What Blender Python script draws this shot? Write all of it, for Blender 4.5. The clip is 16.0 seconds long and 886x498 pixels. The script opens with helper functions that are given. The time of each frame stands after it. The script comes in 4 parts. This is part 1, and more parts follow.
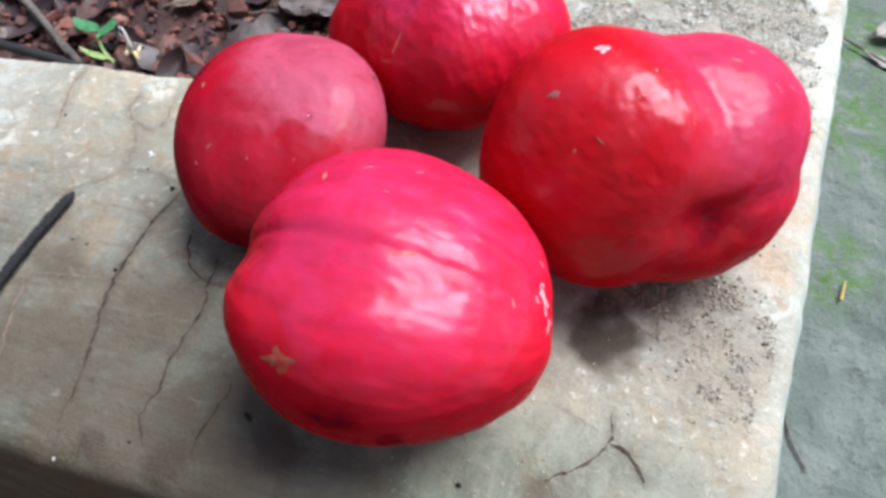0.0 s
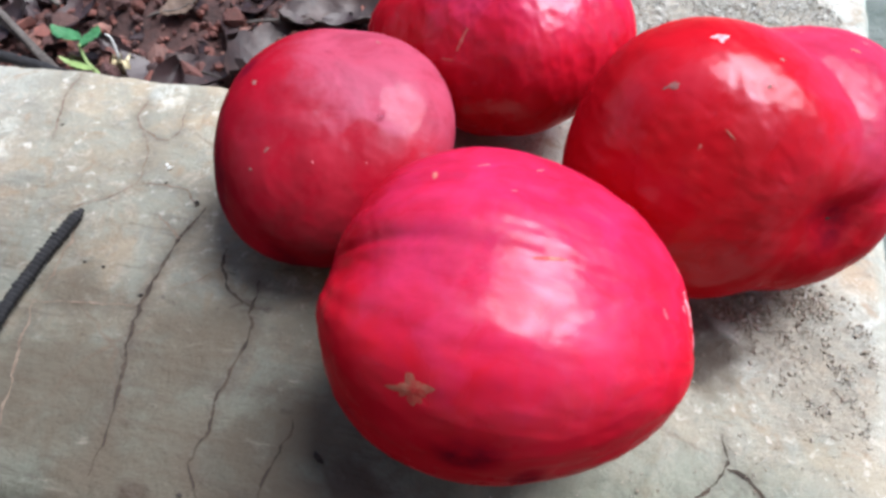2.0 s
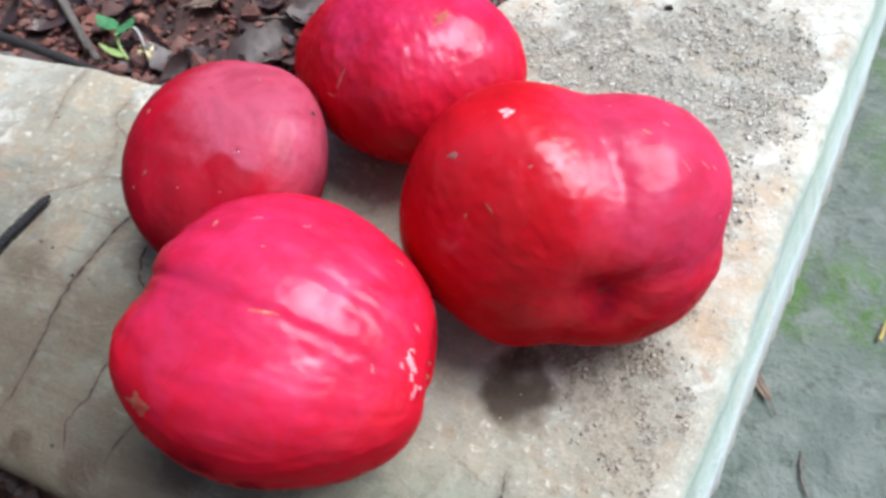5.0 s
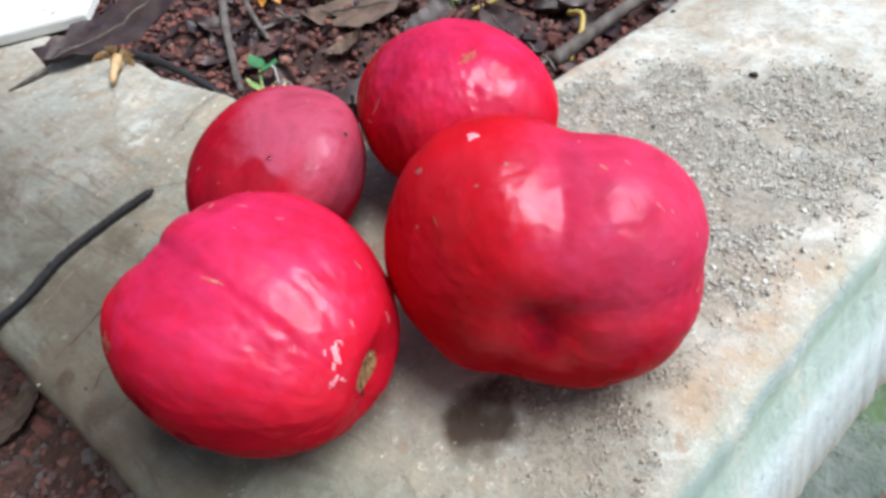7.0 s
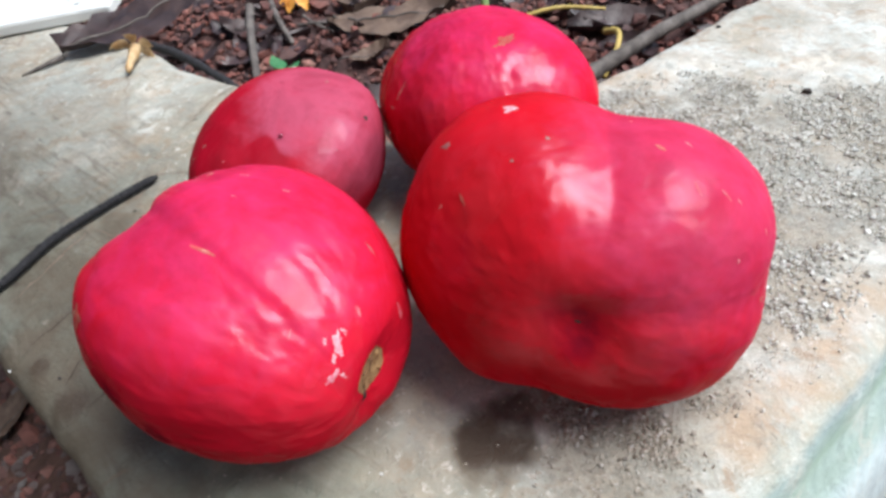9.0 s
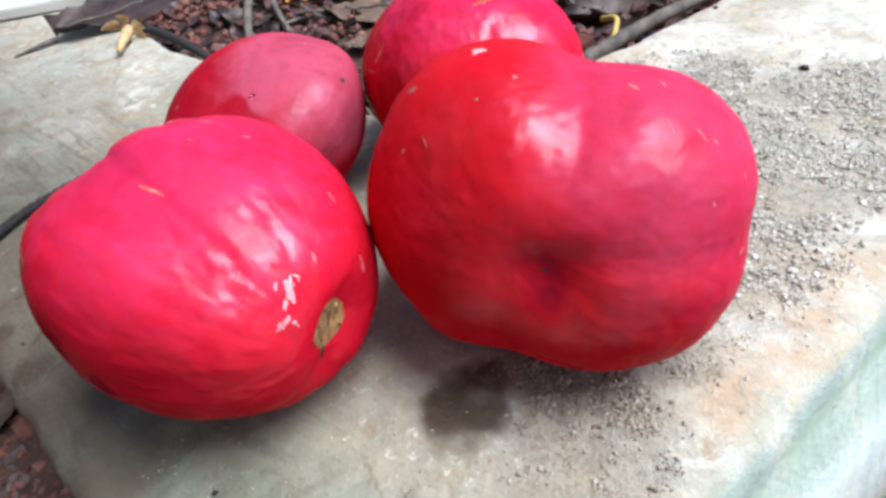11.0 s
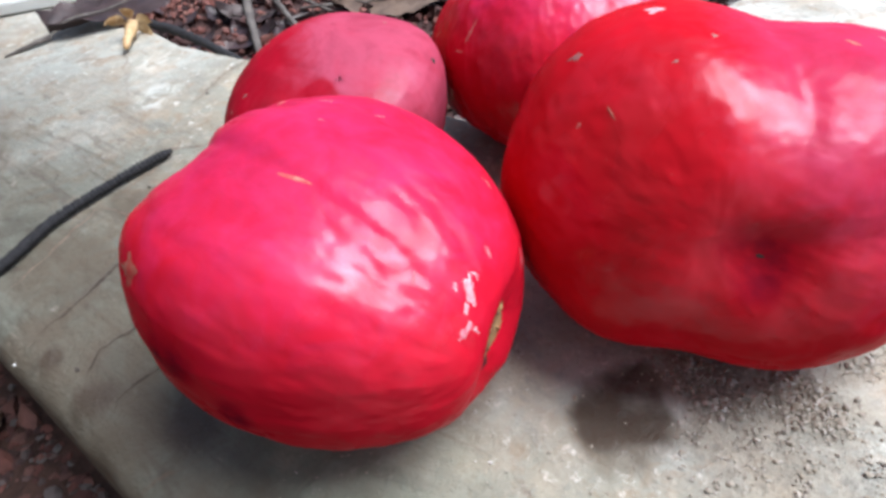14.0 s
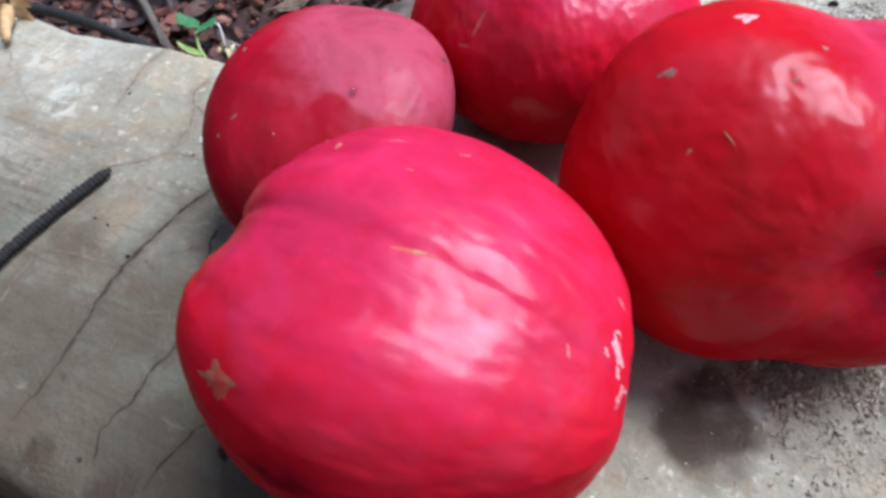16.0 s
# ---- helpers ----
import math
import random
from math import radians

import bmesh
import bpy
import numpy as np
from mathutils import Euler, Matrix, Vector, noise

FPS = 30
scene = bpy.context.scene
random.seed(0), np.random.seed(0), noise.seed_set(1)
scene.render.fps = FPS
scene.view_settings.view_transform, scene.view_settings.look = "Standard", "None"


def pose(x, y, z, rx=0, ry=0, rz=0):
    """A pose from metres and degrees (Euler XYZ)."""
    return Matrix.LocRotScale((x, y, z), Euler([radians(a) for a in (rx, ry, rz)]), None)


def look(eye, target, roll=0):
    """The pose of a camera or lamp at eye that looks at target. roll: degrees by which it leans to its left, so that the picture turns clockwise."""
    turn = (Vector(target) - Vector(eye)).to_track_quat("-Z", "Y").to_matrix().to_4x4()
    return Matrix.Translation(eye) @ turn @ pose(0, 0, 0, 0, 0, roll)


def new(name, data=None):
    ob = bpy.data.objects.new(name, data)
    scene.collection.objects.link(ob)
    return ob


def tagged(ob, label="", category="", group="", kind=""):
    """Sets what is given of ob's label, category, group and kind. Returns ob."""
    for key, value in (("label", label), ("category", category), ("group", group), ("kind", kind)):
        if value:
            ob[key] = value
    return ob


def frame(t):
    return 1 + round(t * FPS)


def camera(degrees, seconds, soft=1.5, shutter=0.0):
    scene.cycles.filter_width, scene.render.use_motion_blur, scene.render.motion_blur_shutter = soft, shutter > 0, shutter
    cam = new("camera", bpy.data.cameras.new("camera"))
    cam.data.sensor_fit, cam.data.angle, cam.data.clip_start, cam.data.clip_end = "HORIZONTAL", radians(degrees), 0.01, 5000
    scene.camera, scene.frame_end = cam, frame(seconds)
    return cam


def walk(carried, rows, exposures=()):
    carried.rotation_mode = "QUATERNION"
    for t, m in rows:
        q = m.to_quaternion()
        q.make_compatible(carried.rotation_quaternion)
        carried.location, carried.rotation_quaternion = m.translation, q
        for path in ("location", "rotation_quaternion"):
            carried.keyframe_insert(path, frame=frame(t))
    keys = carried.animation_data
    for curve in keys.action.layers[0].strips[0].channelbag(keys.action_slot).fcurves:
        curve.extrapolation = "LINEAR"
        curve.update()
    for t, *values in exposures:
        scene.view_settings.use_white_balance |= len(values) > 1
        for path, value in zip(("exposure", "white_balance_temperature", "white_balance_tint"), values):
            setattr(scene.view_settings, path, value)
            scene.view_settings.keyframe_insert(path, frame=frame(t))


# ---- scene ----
cam = camera(68.0, 16.0, soft=3.2, shutter=0.5)
PATH = [
    (0, (0.003, -0.008, 0.229), (-0.072, 1.156, -1.396), -3.7),
    (0.5, (-0.011, -0.002, 0.224), (-0.01, 1.204, -1.372), -2.4),
    (1, (-0.029, 0.002, 0.214), (0.031, 1.225, -1.367), -0.2),
    (1.5, (-0.044, 0.002, 0.209), (0.043, 1.22, -1.375), 1.4),
    (2, (-0.047, 0.003, 0.207), (0.056, 1.23, -1.369), 1.8),
    (2.5, (-0.051, 0.004, 0.205), (0.089, 1.243, -1.359), 2.6),
    (3, (-0.036, 0.0, 0.21), (0.085, 1.234, -1.358), 2.9),
    (3.5, (-0.019, 0.003, 0.224), (0.053, 1.176, -1.394), 3.3),
    (4, (0.002, 0.017, 0.23), (0.017, 1.134, -1.429), 1.4),
    (4.2, (0.011, 0.02, 0.232), (-0.005, 1.135, -1.429), 0.4),
    (6.3, (0.123, 0.004, 0.248), (-0.553, 1.093, -1.288), -14.9),
    (6.5, (0.126, 0.009, 0.237), (-0.568, 1.119, -1.275), -14.2),
    (7, (0.129, 0.013, 0.228), (-0.651, 1.147, -1.223), -14.9),
    (7.5, (0.13, 0.008, 0.222), (-0.684, 1.171, -1.187), -13.5),
    (8, (0.131, 0.018, 0.205), (-0.663, 1.184, -1.213), -12.5),
    (8.5, (0.124, 0.019, 0.198), (-0.666, 1.208, -1.203), -11.4),
    (8.7, (0.117, 0.016, 0.199), (-0.695, 1.21, -1.185), -11.3),
    (10.8, (0.131, 0.019, 0.178), (-0.738, 1.229, -1.157), -11.5),
    (11, (0.129, 0.016, 0.177), (-0.736, 1.228, -1.158), -11.1),
    (11.5, (0.135, 0.017, 0.174), (-0.711, 1.254, -1.15), -9.9),
    (12, (0.112, -0.001, 0.166), (-0.686, 1.246, -1.179), -10.1),
    (12.5, (0.103, 0.001, 0.164), (-0.67, 1.264, -1.18), -9.6),
    (13, (0.089, -0.007, 0.157), (-0.667, 1.249, -1.204), -9.3),
    (13.5, (0.081, -0.002, 0.164), (-0.699, 1.26, -1.177), -9.8),
    (14, (0.072, 0.006, 0.165), (-0.691, 1.282, -1.172), -10.1),
    (14.5, (0.057, 0.005, 0.174), (-0.616, 1.321, -1.174), -9.2),
    (15, (0.044, 0.005, 0.169), (-0.533, 1.282, -1.258), -8.6),
    (15.5, (0.032, 0.014, 0.17), (-0.461, 1.265, -1.31), -8.9),
    (16, (0.015, 0.018, 0.176), (-0.381, 1.29, -1.316), -6.7),
]
EXPOSURES = [(0.0, 0.72, 6450, 10), (2.0, 0.76, 6400, 11), (4.2, 0.72, 6450, 10), (7.0, 0.53, 6550, 9), (11.0, 0.76, 6500, 10), (12.5, 0.98, 6450, 10), (13.2, 1.02, 6450, 10), (14.5, 0.60, 6280, 12), (16.0, 0.50, 6250, 11)]
walk(cam, [(t, look(eye, target, roll)) for t, eye, target, roll in PATH], EXPOSURES)

# ---- world and light ----
SUN_FROM = Vector((0.44, 0.22, 0.87)).normalized()
world = bpy.data.worlds.new("sky")
scene.world = world
world.use_nodes = True
wn = world.node_tree
sky = wn.nodes.new("ShaderNodeTexSky")
sky.sky_type, sky.sun_disc = "NISHITA", False
sky.sun_elevation = math.asin(SUN_FROM.z)
sky.sun_rotation = math.atan2(SUN_FROM.x, SUN_FROM.y)
sky.air_density, sky.dust_density, sky.ozone_density = 1.0, 2.5, 1.0
wn.nodes["Background"].inputs["Strength"].default_value = 0.090
wn.links.new(sky.outputs["Color"], wn.nodes["Background"].inputs["Color"])
sun = new("sun", bpy.data.lights.new("sun", "SUN"))
sun.data.energy, sun.data.angle, sun.data.color = 3.5, radians(40), (0.93, 0.96, 1.0)
sun.matrix_world = look((0, 0, 0), -SUN_FROM)


# ---- helpers ----
def part(name, verts, faces, mat, parent=None, label="", smooth=True):
    """One mesh object from points and faces, under a thing or a part."""
    me = bpy.data.meshes.new(name)
    me.from_pydata([tuple(map(float, v)) for v in verts], [], faces)
    me.materials.append(mat)
    if smooth:
        me.shade_smooth()
    ob = new(name, me)
    ob.parent = parent
    if label:
        ob["label"] = label
    return ob


def empty(name, place, label, category, group=""):
    ob = new(name)
    ob.empty_display_size = 0.01
    ob.matrix_world = Matrix.Translation(place)
    return tagged(ob, label, category, group)


def attribute(ob, name, values):
    a = ob.data.attributes.new(name, "FLOAT", "POINT")
    a.data.foreach_set("value", np.asarray(values, dtype=np.float32))


def grid_faces(rows, cols, closed=False):
    span = cols if closed else cols - 1
    return [(r * cols + c, r * cols + (c + 1) % cols, (r + 1) * cols + (c + 1) % cols, (r + 1) * cols + c)
            for r in range(rows - 1) for c in range(span)]


def fbm(p, scale, octaves=4, seed=0.0):
    """Smooth noise at points (n, 3), about -1 to 1."""
    return np.array([noise.fractal(Vector((x * scale + seed, y * scale - seed, z * scale + 0.7 * seed)), 1.0, 2.0, octaves) for x, y, z in p])


def smooth(a, b, x):
    t = np.clip((np.asarray(x) - a) / (b - a), 0, 1)
    return t * t * (3 - 2 * t)


def tube(path, radii, sides=8, jitter=0.0, seed=0):
    """Points and faces of a tapered tube along a path."""
    rng = np.random.default_rng(seed)
    path = np.asarray(path, float)
    radii = np.broadcast_to(radii, len(path))
    way = np.gradient(path, axis=0)
    way /= np.linalg.norm(way, axis=1, keepdims=True)
    side = np.cross(way, (0.13, 0.21, 0.97))
    side /= np.linalg.norm(side, axis=1, keepdims=True)
    up = np.cross(side, way)
    ang = np.linspace(0, 2 * np.pi, sides, endpoint=False)
    ring = path[:, None] + radii[:, None, None] * (1 + jitter * rng.normal(size=(len(path), sides, 1))) * (
        np.cos(ang)[None, :, None] * side[:, None] + np.sin(ang)[None, :, None] * up[:, None])
    faces = grid_faces(len(path), sides, True)
    faces += [tuple(range(sides))[::-1], tuple((len(path) - 1) * sides + k for k in range(sides))]
    return ring.reshape(-1, 3), faces


def spline(points, n):
    """A smooth curve through points, as n places."""
    p = np.asarray(points, float)
    t = np.linspace(0, len(p) - 1, n)
    i = np.clip(t.astype(int), 0, len(p) - 2)
    f = (t - i)[:, None]
    ext = np.vstack([2 * p[0] - p[1], p, 2 * p[-1] - p[-2]])
    a, b, c, d = ext[i], ext[i + 1], ext[i + 2], ext[i + 3]
    return 0.5 * (2 * b + (c - a) * f + (2 * a - 5 * b + 4 * c - d) * f**2 + (3 * b - a - 3 * c + d) * f**3)


# ---- materials ----
class Mat:
    """A small builder of node materials."""

    def __init__(self, name, rough=0.6, **sockets):
        self.m = bpy.data.materials.new(name)
        self.m.use_nodes = True
        self.t = self.m.node_tree
        self.b = self.t.nodes["Principled BSDF"]
        self.b.inputs["Roughness"].default_value = rough
        for k, v in sockets.items():
            self.b.inputs[k.replace("_", " ")].default_value = v
        self.co = self.node("ShaderNodeTexCoord").outputs["Object"]

    def node(self, kind, ins=None, operation="", attribute=""):
        n = self.t.nodes.new(kind)
        if operation:
            n.operation = operation
        if attribute:
            n.attribute_name = attribute
        for k, v in (ins or {}).items():
            self.put(n.inputs[k], v)
        return n

    def put(self, socket, v):
        if isinstance(v, bpy.types.NodeSocket):
            self.t.links.new(v, socket)
        else:
            socket.default_value = v

    def noise(self, scale, detail=4, rough=0.6, distort=0.0, co=None, stretch=None):
        co = co or self.co
        if stretch:
            co = self.node("ShaderNodeMapping", {"Vector": co, "Rotation": stretch[1], "Scale": stretch[0]}).outputs[0]
        return self.node("ShaderNodeTexNoise", {"Vector": co, "Scale": scale, "Detail": detail, "Roughness": rough, "Distortion": distort}).outputs["Fac"]

    def along(self, scale, angle, reach, detail=4, rough=0.6, distort=0.0):
        """Noise drawn out along one direction of the plan."""
        n = self.node("ShaderNodeMapping", {"Vector": self.co, "Rotation": (0, 0, radians(angle)), "Scale": (reach, 1.0, 1.0)})
        n.vector_type = "TEXTURE"
        return self.noise(scale, detail, rough, distort, n.outputs[0])

    def ramp(self, fac, *stops):
        n = self.node("ShaderNodeValToRGB", {"Fac": fac})
        e = n.color_ramp.elements
        while len(e) < len(stops):
            e.new(0.5)
        for el, (p, c) in zip(e, stops):
            el.position, el.color = p, (*c, 1) if len(c) == 3 else c
        return n.outputs["Color"]

    def step(self, fac, a, b, lo=0.0, hi=1.0):
        n = self.node("ShaderNodeMapRange", {"Value": fac, "From Min": a, "From Max": b, "To Min": lo, "To Max": hi})
        n.interpolation_type = "SMOOTHSTEP"
        return n.outputs[0]

    def mix(self, fac, a, b, mode="MIX"):
        n = self.node("ShaderNodeMix")
        n.data_type, n.blend_type = "RGBA", mode
        for k, v in ((0, fac), (6, a), (7, b)):
            self.put(n.inputs[k], (*v, 1) if isinstance(v, tuple) and len(v) == 3 else v)
        return n.outputs[2]

    def math(self, op, a, b=0.0):
        return self.node("ShaderNodeMath", {0: a, 1: b}, operation=op).outputs[0]

    def attr(self, name):
        return self.node("ShaderNodeAttribute", attribute=name).outputs["Fac"]

    def bump(self, height, dist, strength=1.0, below=None):
        ins = {"Height": height, "Distance": dist, "Strength": strength}
        if below:
            ins["Normal"] = below
        out = self.node("ShaderNodeBump", ins).outputs[0]
        self.t.links.new(out, self.b.inputs["Normal"])
        return out

    def set(self, **kw):
        for k, v in kw.items():
            s = self.b.inputs[k.replace("_", " ")]
            self.put(s, (*v, 1) if isinstance(v, tuple) and len(v) == 3 else v)
        return self.m


def mat_skin(name, deep, bright, pale, rough, crumple, haze=0.7, ribs=None):
    """Waxy fruit skin: crumpled and mottled. Attributes place dusty bloom and painted pink light, bruising and darkened
    patches.
    """
    m = Mat(name, rough)
    n1 = m.noise(28, 4, 0.6, 0.5)
    dents = m.noise(75, 2, 0.5, 0.2)
    pores = m.noise(420, 3, 0.65)
    col = m.mix(m.step(n1, 0.30, 0.70), deep, bright)
    col = m.mix(m.step(m.noise(160, 4, 0.7, 0.6), 0.56, 0.70, 0, 0.08), col, tuple(0.6 * v for v in deep))
    bloom_sheen = m.attr("bloom_sheen")
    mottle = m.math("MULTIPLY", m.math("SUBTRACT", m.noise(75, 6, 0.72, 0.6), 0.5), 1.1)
    fade = m.step(m.math("ADD", bloom_sheen, m.math("MULTIPLY", mottle, m.step(bloom_sheen, 0.02, 0.35))), 0.08, 1.1)
    # pink coat: dust on the dull fruit, painted skylight and glare on others
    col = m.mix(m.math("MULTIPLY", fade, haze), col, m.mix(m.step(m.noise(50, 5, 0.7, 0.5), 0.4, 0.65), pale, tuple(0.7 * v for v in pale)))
    col = m.mix(m.math("MULTIPLY", m.attr("bruise_dark"), m.step(m.noise(120, 4, 0.7), 0.3, 0.6, 0.3, 0.9)), col, (0.15, 0.005, 0.020))
    col = m.mix(m.step(m.noise(520, 2, 0.7), 0.69, 0.80, 0, 0.12), col, (0.50, 0.22, 0.21))
    folds = m.noise(115, 2, 0.5, 0.3) if ribs is None else m.along(170, ribs, 3.5, 3, 0.55, 0.35)
    m.bump(pores, 0.0002, 0.12, m.bump(dents, 0.0015, crumple, m.bump(folds, 0.0007 if ribs is None else 0.0004, crumple)))
    facing = m.node("ShaderNodeLayerWeight", {"Blend": 0.5}).outputs["Facing"]
    wax = m.math("MULTIPLY", m.step(m.noise(70, 4, 0.65, 0.3), 0.36, 0.60, 0.35, 1.0), m.step(fade, 0.2, 1.0, 1.0, 0.70))
    gloss = m.math("MULTIPLY", m.math("MULTIPLY", m.step(facing, 0.15, 0.50, 1.0, 0.02), m.step(m.attr("bruise_dark"), 0.0, 0.7, 1.0, 0.15)), wax)
    return m.set(Base_Color=col, Roughness=m.math("ADD", m.math("MULTIPLY", fade, 0.08), m.step(dents, 0.3, 0.7, rough - 0.04, rough + 0.06)),
                 Specular_IOR_Level=m.math("MULTIPLY", gloss, 0.48), Specular_Tint=(0.75, 0.75, 1.0), Coat_Weight=m.math("MULTIPLY", gloss, m.step(fade, 0.1, 0.9, 0.30, 0.22)), Coat_Roughness=0.12)


def mat_plain(name, dark, light, scale, rough=0.8, bump=0.0005):
    m = Mat(name, rough)
    n = m.noise(scale, 5, 0.65)
    m.bump(m.noise(scale * 3, 4, 0.7), bump, 0.6)
    return m.set(Base_Color=m.mix(m.step(n, 0.3, 0.7), dark, light))


def mat_island(name, colours, scale, rough=0.85, bump=0.001, shade=0.45):
    """Many small pieces in one mesh, each with a tint of its own."""
    m = Mat(name, rough)
    pick = m.node("ShaderNodeNewGeometry").outputs["Random Per Island"]
    col = m.ramp(pick, *[(k / (len(colours) - 1), c) for k, c in enumerate(colours)])
    n = m.noise(scale, 5, 0.7)
    col = m.mix(m.step(n, 0.25, 0.75, 0.0, shade), col, (0.05, 0.035, 0.03))
    m.bump(m.noise(scale * 2, 4, 0.7), bump, 0.8)
    return m.set(Base_Color=col)


def mat_concrete():
    """Old trowelled concrete: beige and blue-grey mottling, drawn-out scratches, white crust, crazing and wet dirt;
    shade and glare are put into its colour.
    """
    m = Mat("weathered_concrete", 0.75)
    big = m.noise(11, 5, 0.6, 0.6)
    mid = m.noise(42, 6, 0.65, 0.9)
    fine = m.noise(650, 3, 0.7)
    flow = m.along(26, -15.5, 4.0, 6, 0.68, 0.8)
    scratch = m.along(190, -14.0, 11.0, 4, 0.65, 0.35)
    rub = m.along(85, -17.0, 5.0, 5, 0.7, 0.5)
    blot = m.noise(110, 6, 0.75, 0.6)
    crust = m.noise(210, 5, 0.75, 0.4)
    grime_shade, pale = m.attr("grime_shade"), m.attr("pale")
    col = m.mix(m.step(big, 0.36, 0.62), (0.275, 0.265, 0.215), (0.43, 0.36, 0.26))
    col = m.mix(m.step(mid, 0.44, 0.60, 0, 0.7), col, (0.315, 0.322, 0.268))
    col = m.mix(m.step(flow, 0.50, 0.64, 0, 0.35), col, (0.26, 0.20, 0.14))
    whites = m.mix(m.step(m.noise(26, 5, 0.65, 0.9), 0.4, 0.6), (0.47, 0.44, 0.38), (0.60, 0.64, 0.61))
    # whiter right and back: brighter light there, put into the concrete's colour
    col = m.mix(m.math("MULTIPLY", pale, m.step(m.noise(18, 6, 0.7, 0.8), 0.32, 0.6, 0.35, 1.0)), col, whites)
    col = m.mix(m.step(m.noise(75, 6, 0.7, 1.4), 0.52, 0.64, 0, 0.55), col, (0.54, 0.475, 0.39))
    col = m.mix(m.step(blot, 0.50, 0.64, 0, 0.55), col, (0.27, 0.272, 0.245))
    col = m.mix(m.step(m.noise(52, 6, 0.72, 1.0), 0.52, 0.66, 0, 0.65), col, (0.33, 0.225, 0.14))
    tan = m.math("MULTIPLY", m.attr("tan"), m.step(m.noise(45, 5, 0.65, 0.5), 0.36, 0.58))
    col = m.mix(m.math("MULTIPLY", tan, 0.65), col, (0.45, 0.325, 0.21))
    algae = m.math("MULTIPLY", m.attr("algae"), m.step(m.noise(35, 5, 0.65, 0.5), 0.25, 0.6, 0.45, 1.0))
    moss = m.mix(m.step(m.noise(30, 5, 0.65, 0.5), 0.42, 0.6), (0.36, 0.46, 0.39), (0.54, 0.62, 0.56))
    col = m.mix(algae, col, moss)
    # green and grey bands across the lip; the white one paints the ridge's highlight
    runs = m.math("ADD", m.attr("across"), m.math("MULTIPLY", m.math("SUBTRACT", m.along(30, 67.0, 8.0, 5, 0.6, 0.2), 0.5), 0.8))
    lip_bands = m.ramp(runs, (0.0, (0.33, 0.40, 0.40)), (0.20, (0.40, 0.52, 0.42)), (0.42, (0.58, 0.69, 0.66)), (0.60, (0.68, 0.77, 0.77)), (0.82, (0.52, 0.57, 0.57)), (1.0, (0.47, 0.43, 0.36)))
    lip_bands = m.mix(m.step(m.noise(330, 4, 0.7), 0.60, 0.72, 0, 0.5), lip_bands, (0.25, 0.28, 0.25))
    col = m.mix(m.attr("lip"), col, lip_bands)
    bare = m.step(m.attr("lip"), 0.0, 0.6, 1.0, 0.0)
    dull = m.mix(m.step(mid, 0.42, 0.60), (0.088, 0.071, 0.050), (0.112, 0.122, 0.102))
    dull = m.mix(m.step(rub, 0.50, 0.66, 0, 0.7), dull, (0.060, 0.046, 0.034))
    # front-left darkening: brown dirt, deepened to paint the dimmer light there
    col = m.mix(m.math("MULTIPLY", grime_shade, m.step(m.noise(20, 6, 0.7, 0.6), 0.2, 0.6, 0.4, 0.95)), col, dull)
    worn = m.math("MULTIPLY", m.step(grime_shade, 0.20, 0.7, 0.05, 1.0), m.step(big, 0.35, 0.55, 0.3, 1.0))
    film_shade = m.mix(m.step(m.noise(32, 6, 0.7, 0.8), 0.40, 0.60), (0.118, 0.134, 0.100), (0.215, 0.245, 0.190))
    earthy = m.mix(m.step(m.noise(36, 6, 0.7, 0.8), 0.40, 0.60), (0.080, 0.072, 0.052), (0.130, 0.134, 0.106))
    film_shade = m.mix(m.step(grime_shade, 0.2, 0.7), film_shade, m.mix(m.step(rub, 0.48, 0.64, 0, 0.75), earthy, (0.052, 0.040, 0.029)))
    # greenish coat along the front, darkened to carry the shade on that strip
    col = m.mix(m.math("MULTIPLY", m.attr("film_shade"), m.step(m.noise(24, 6, 0.7, 0.8), 0.25, 0.6, 0.55, 1.0)), col, film_shade)
    col = m.mix(m.math("MULTIPLY", m.math("MULTIPLY", m.step(scratch, 0.53, 0.66, 0, 0.55), worn), bare), col, (0.070, 0.052, 0.037))
    col = m.mix(m.math("MULTIPLY", m.step(m.along(120, -15.0, 3.0, 5, 0.75, 0.4), 0.60, 0.68, 0, 0.8), m.step(grime_shade, 0.2, 0.7)), col, (0.045, 0.034, 0.026))
    col = m.mix(m.math("MULTIPLY", m.step(m.along(150, -16.0, 4.0, 5, 0.75, 0.4), 0.60, 0.70, 0, 0.7), m.step(grime_shade, 0.20, 0.6)), col, (0.34, 0.31, 0.26))
    col = m.mix(m.math("MULTIPLY", m.math("MULTIPLY", m.step(crust, 0.55, 0.68, 0, 0.8), m.math("MULTIPLY", m.step(grime_shade, 0.1, 0.8, 1.0, 0.25), m.step(m.attr("film_shade"), 0.1, 0.8, 1.0, 0.2))), m.math("MULTIPLY", bare, m.step(m.noise(24, 4, 0.6, 0.5), 0.36, 0.54))), col, (0.70, 0.67, 0.61))
    warp = m.node("ShaderNodeVectorMath", {0: m.co, 1: m.node("ShaderNodeVectorMath", {0: m.node("ShaderNodeTexNoise", {"Vector": m.co, "Scale": 45.0, "Detail": 4.0}).outputs["Color"], 1: (0.022, 0.022, 0.0)}, operation="MULTIPLY").outputs[0]}, operation="ADD").outputs[0]
    cells = m.node("ShaderNodeTexVoronoi", {"Vector": warp, "Scale": 17.0})
    cells.feature = "DISTANCE_TO_EDGE"
    craze = m.math("MULTIPLY", m.step(cells.outputs["Distance"], 0.004, 0.016, 1.0, 0.0), m.step(m.noise(14, 4, 0.65), 0.48, 0.62))
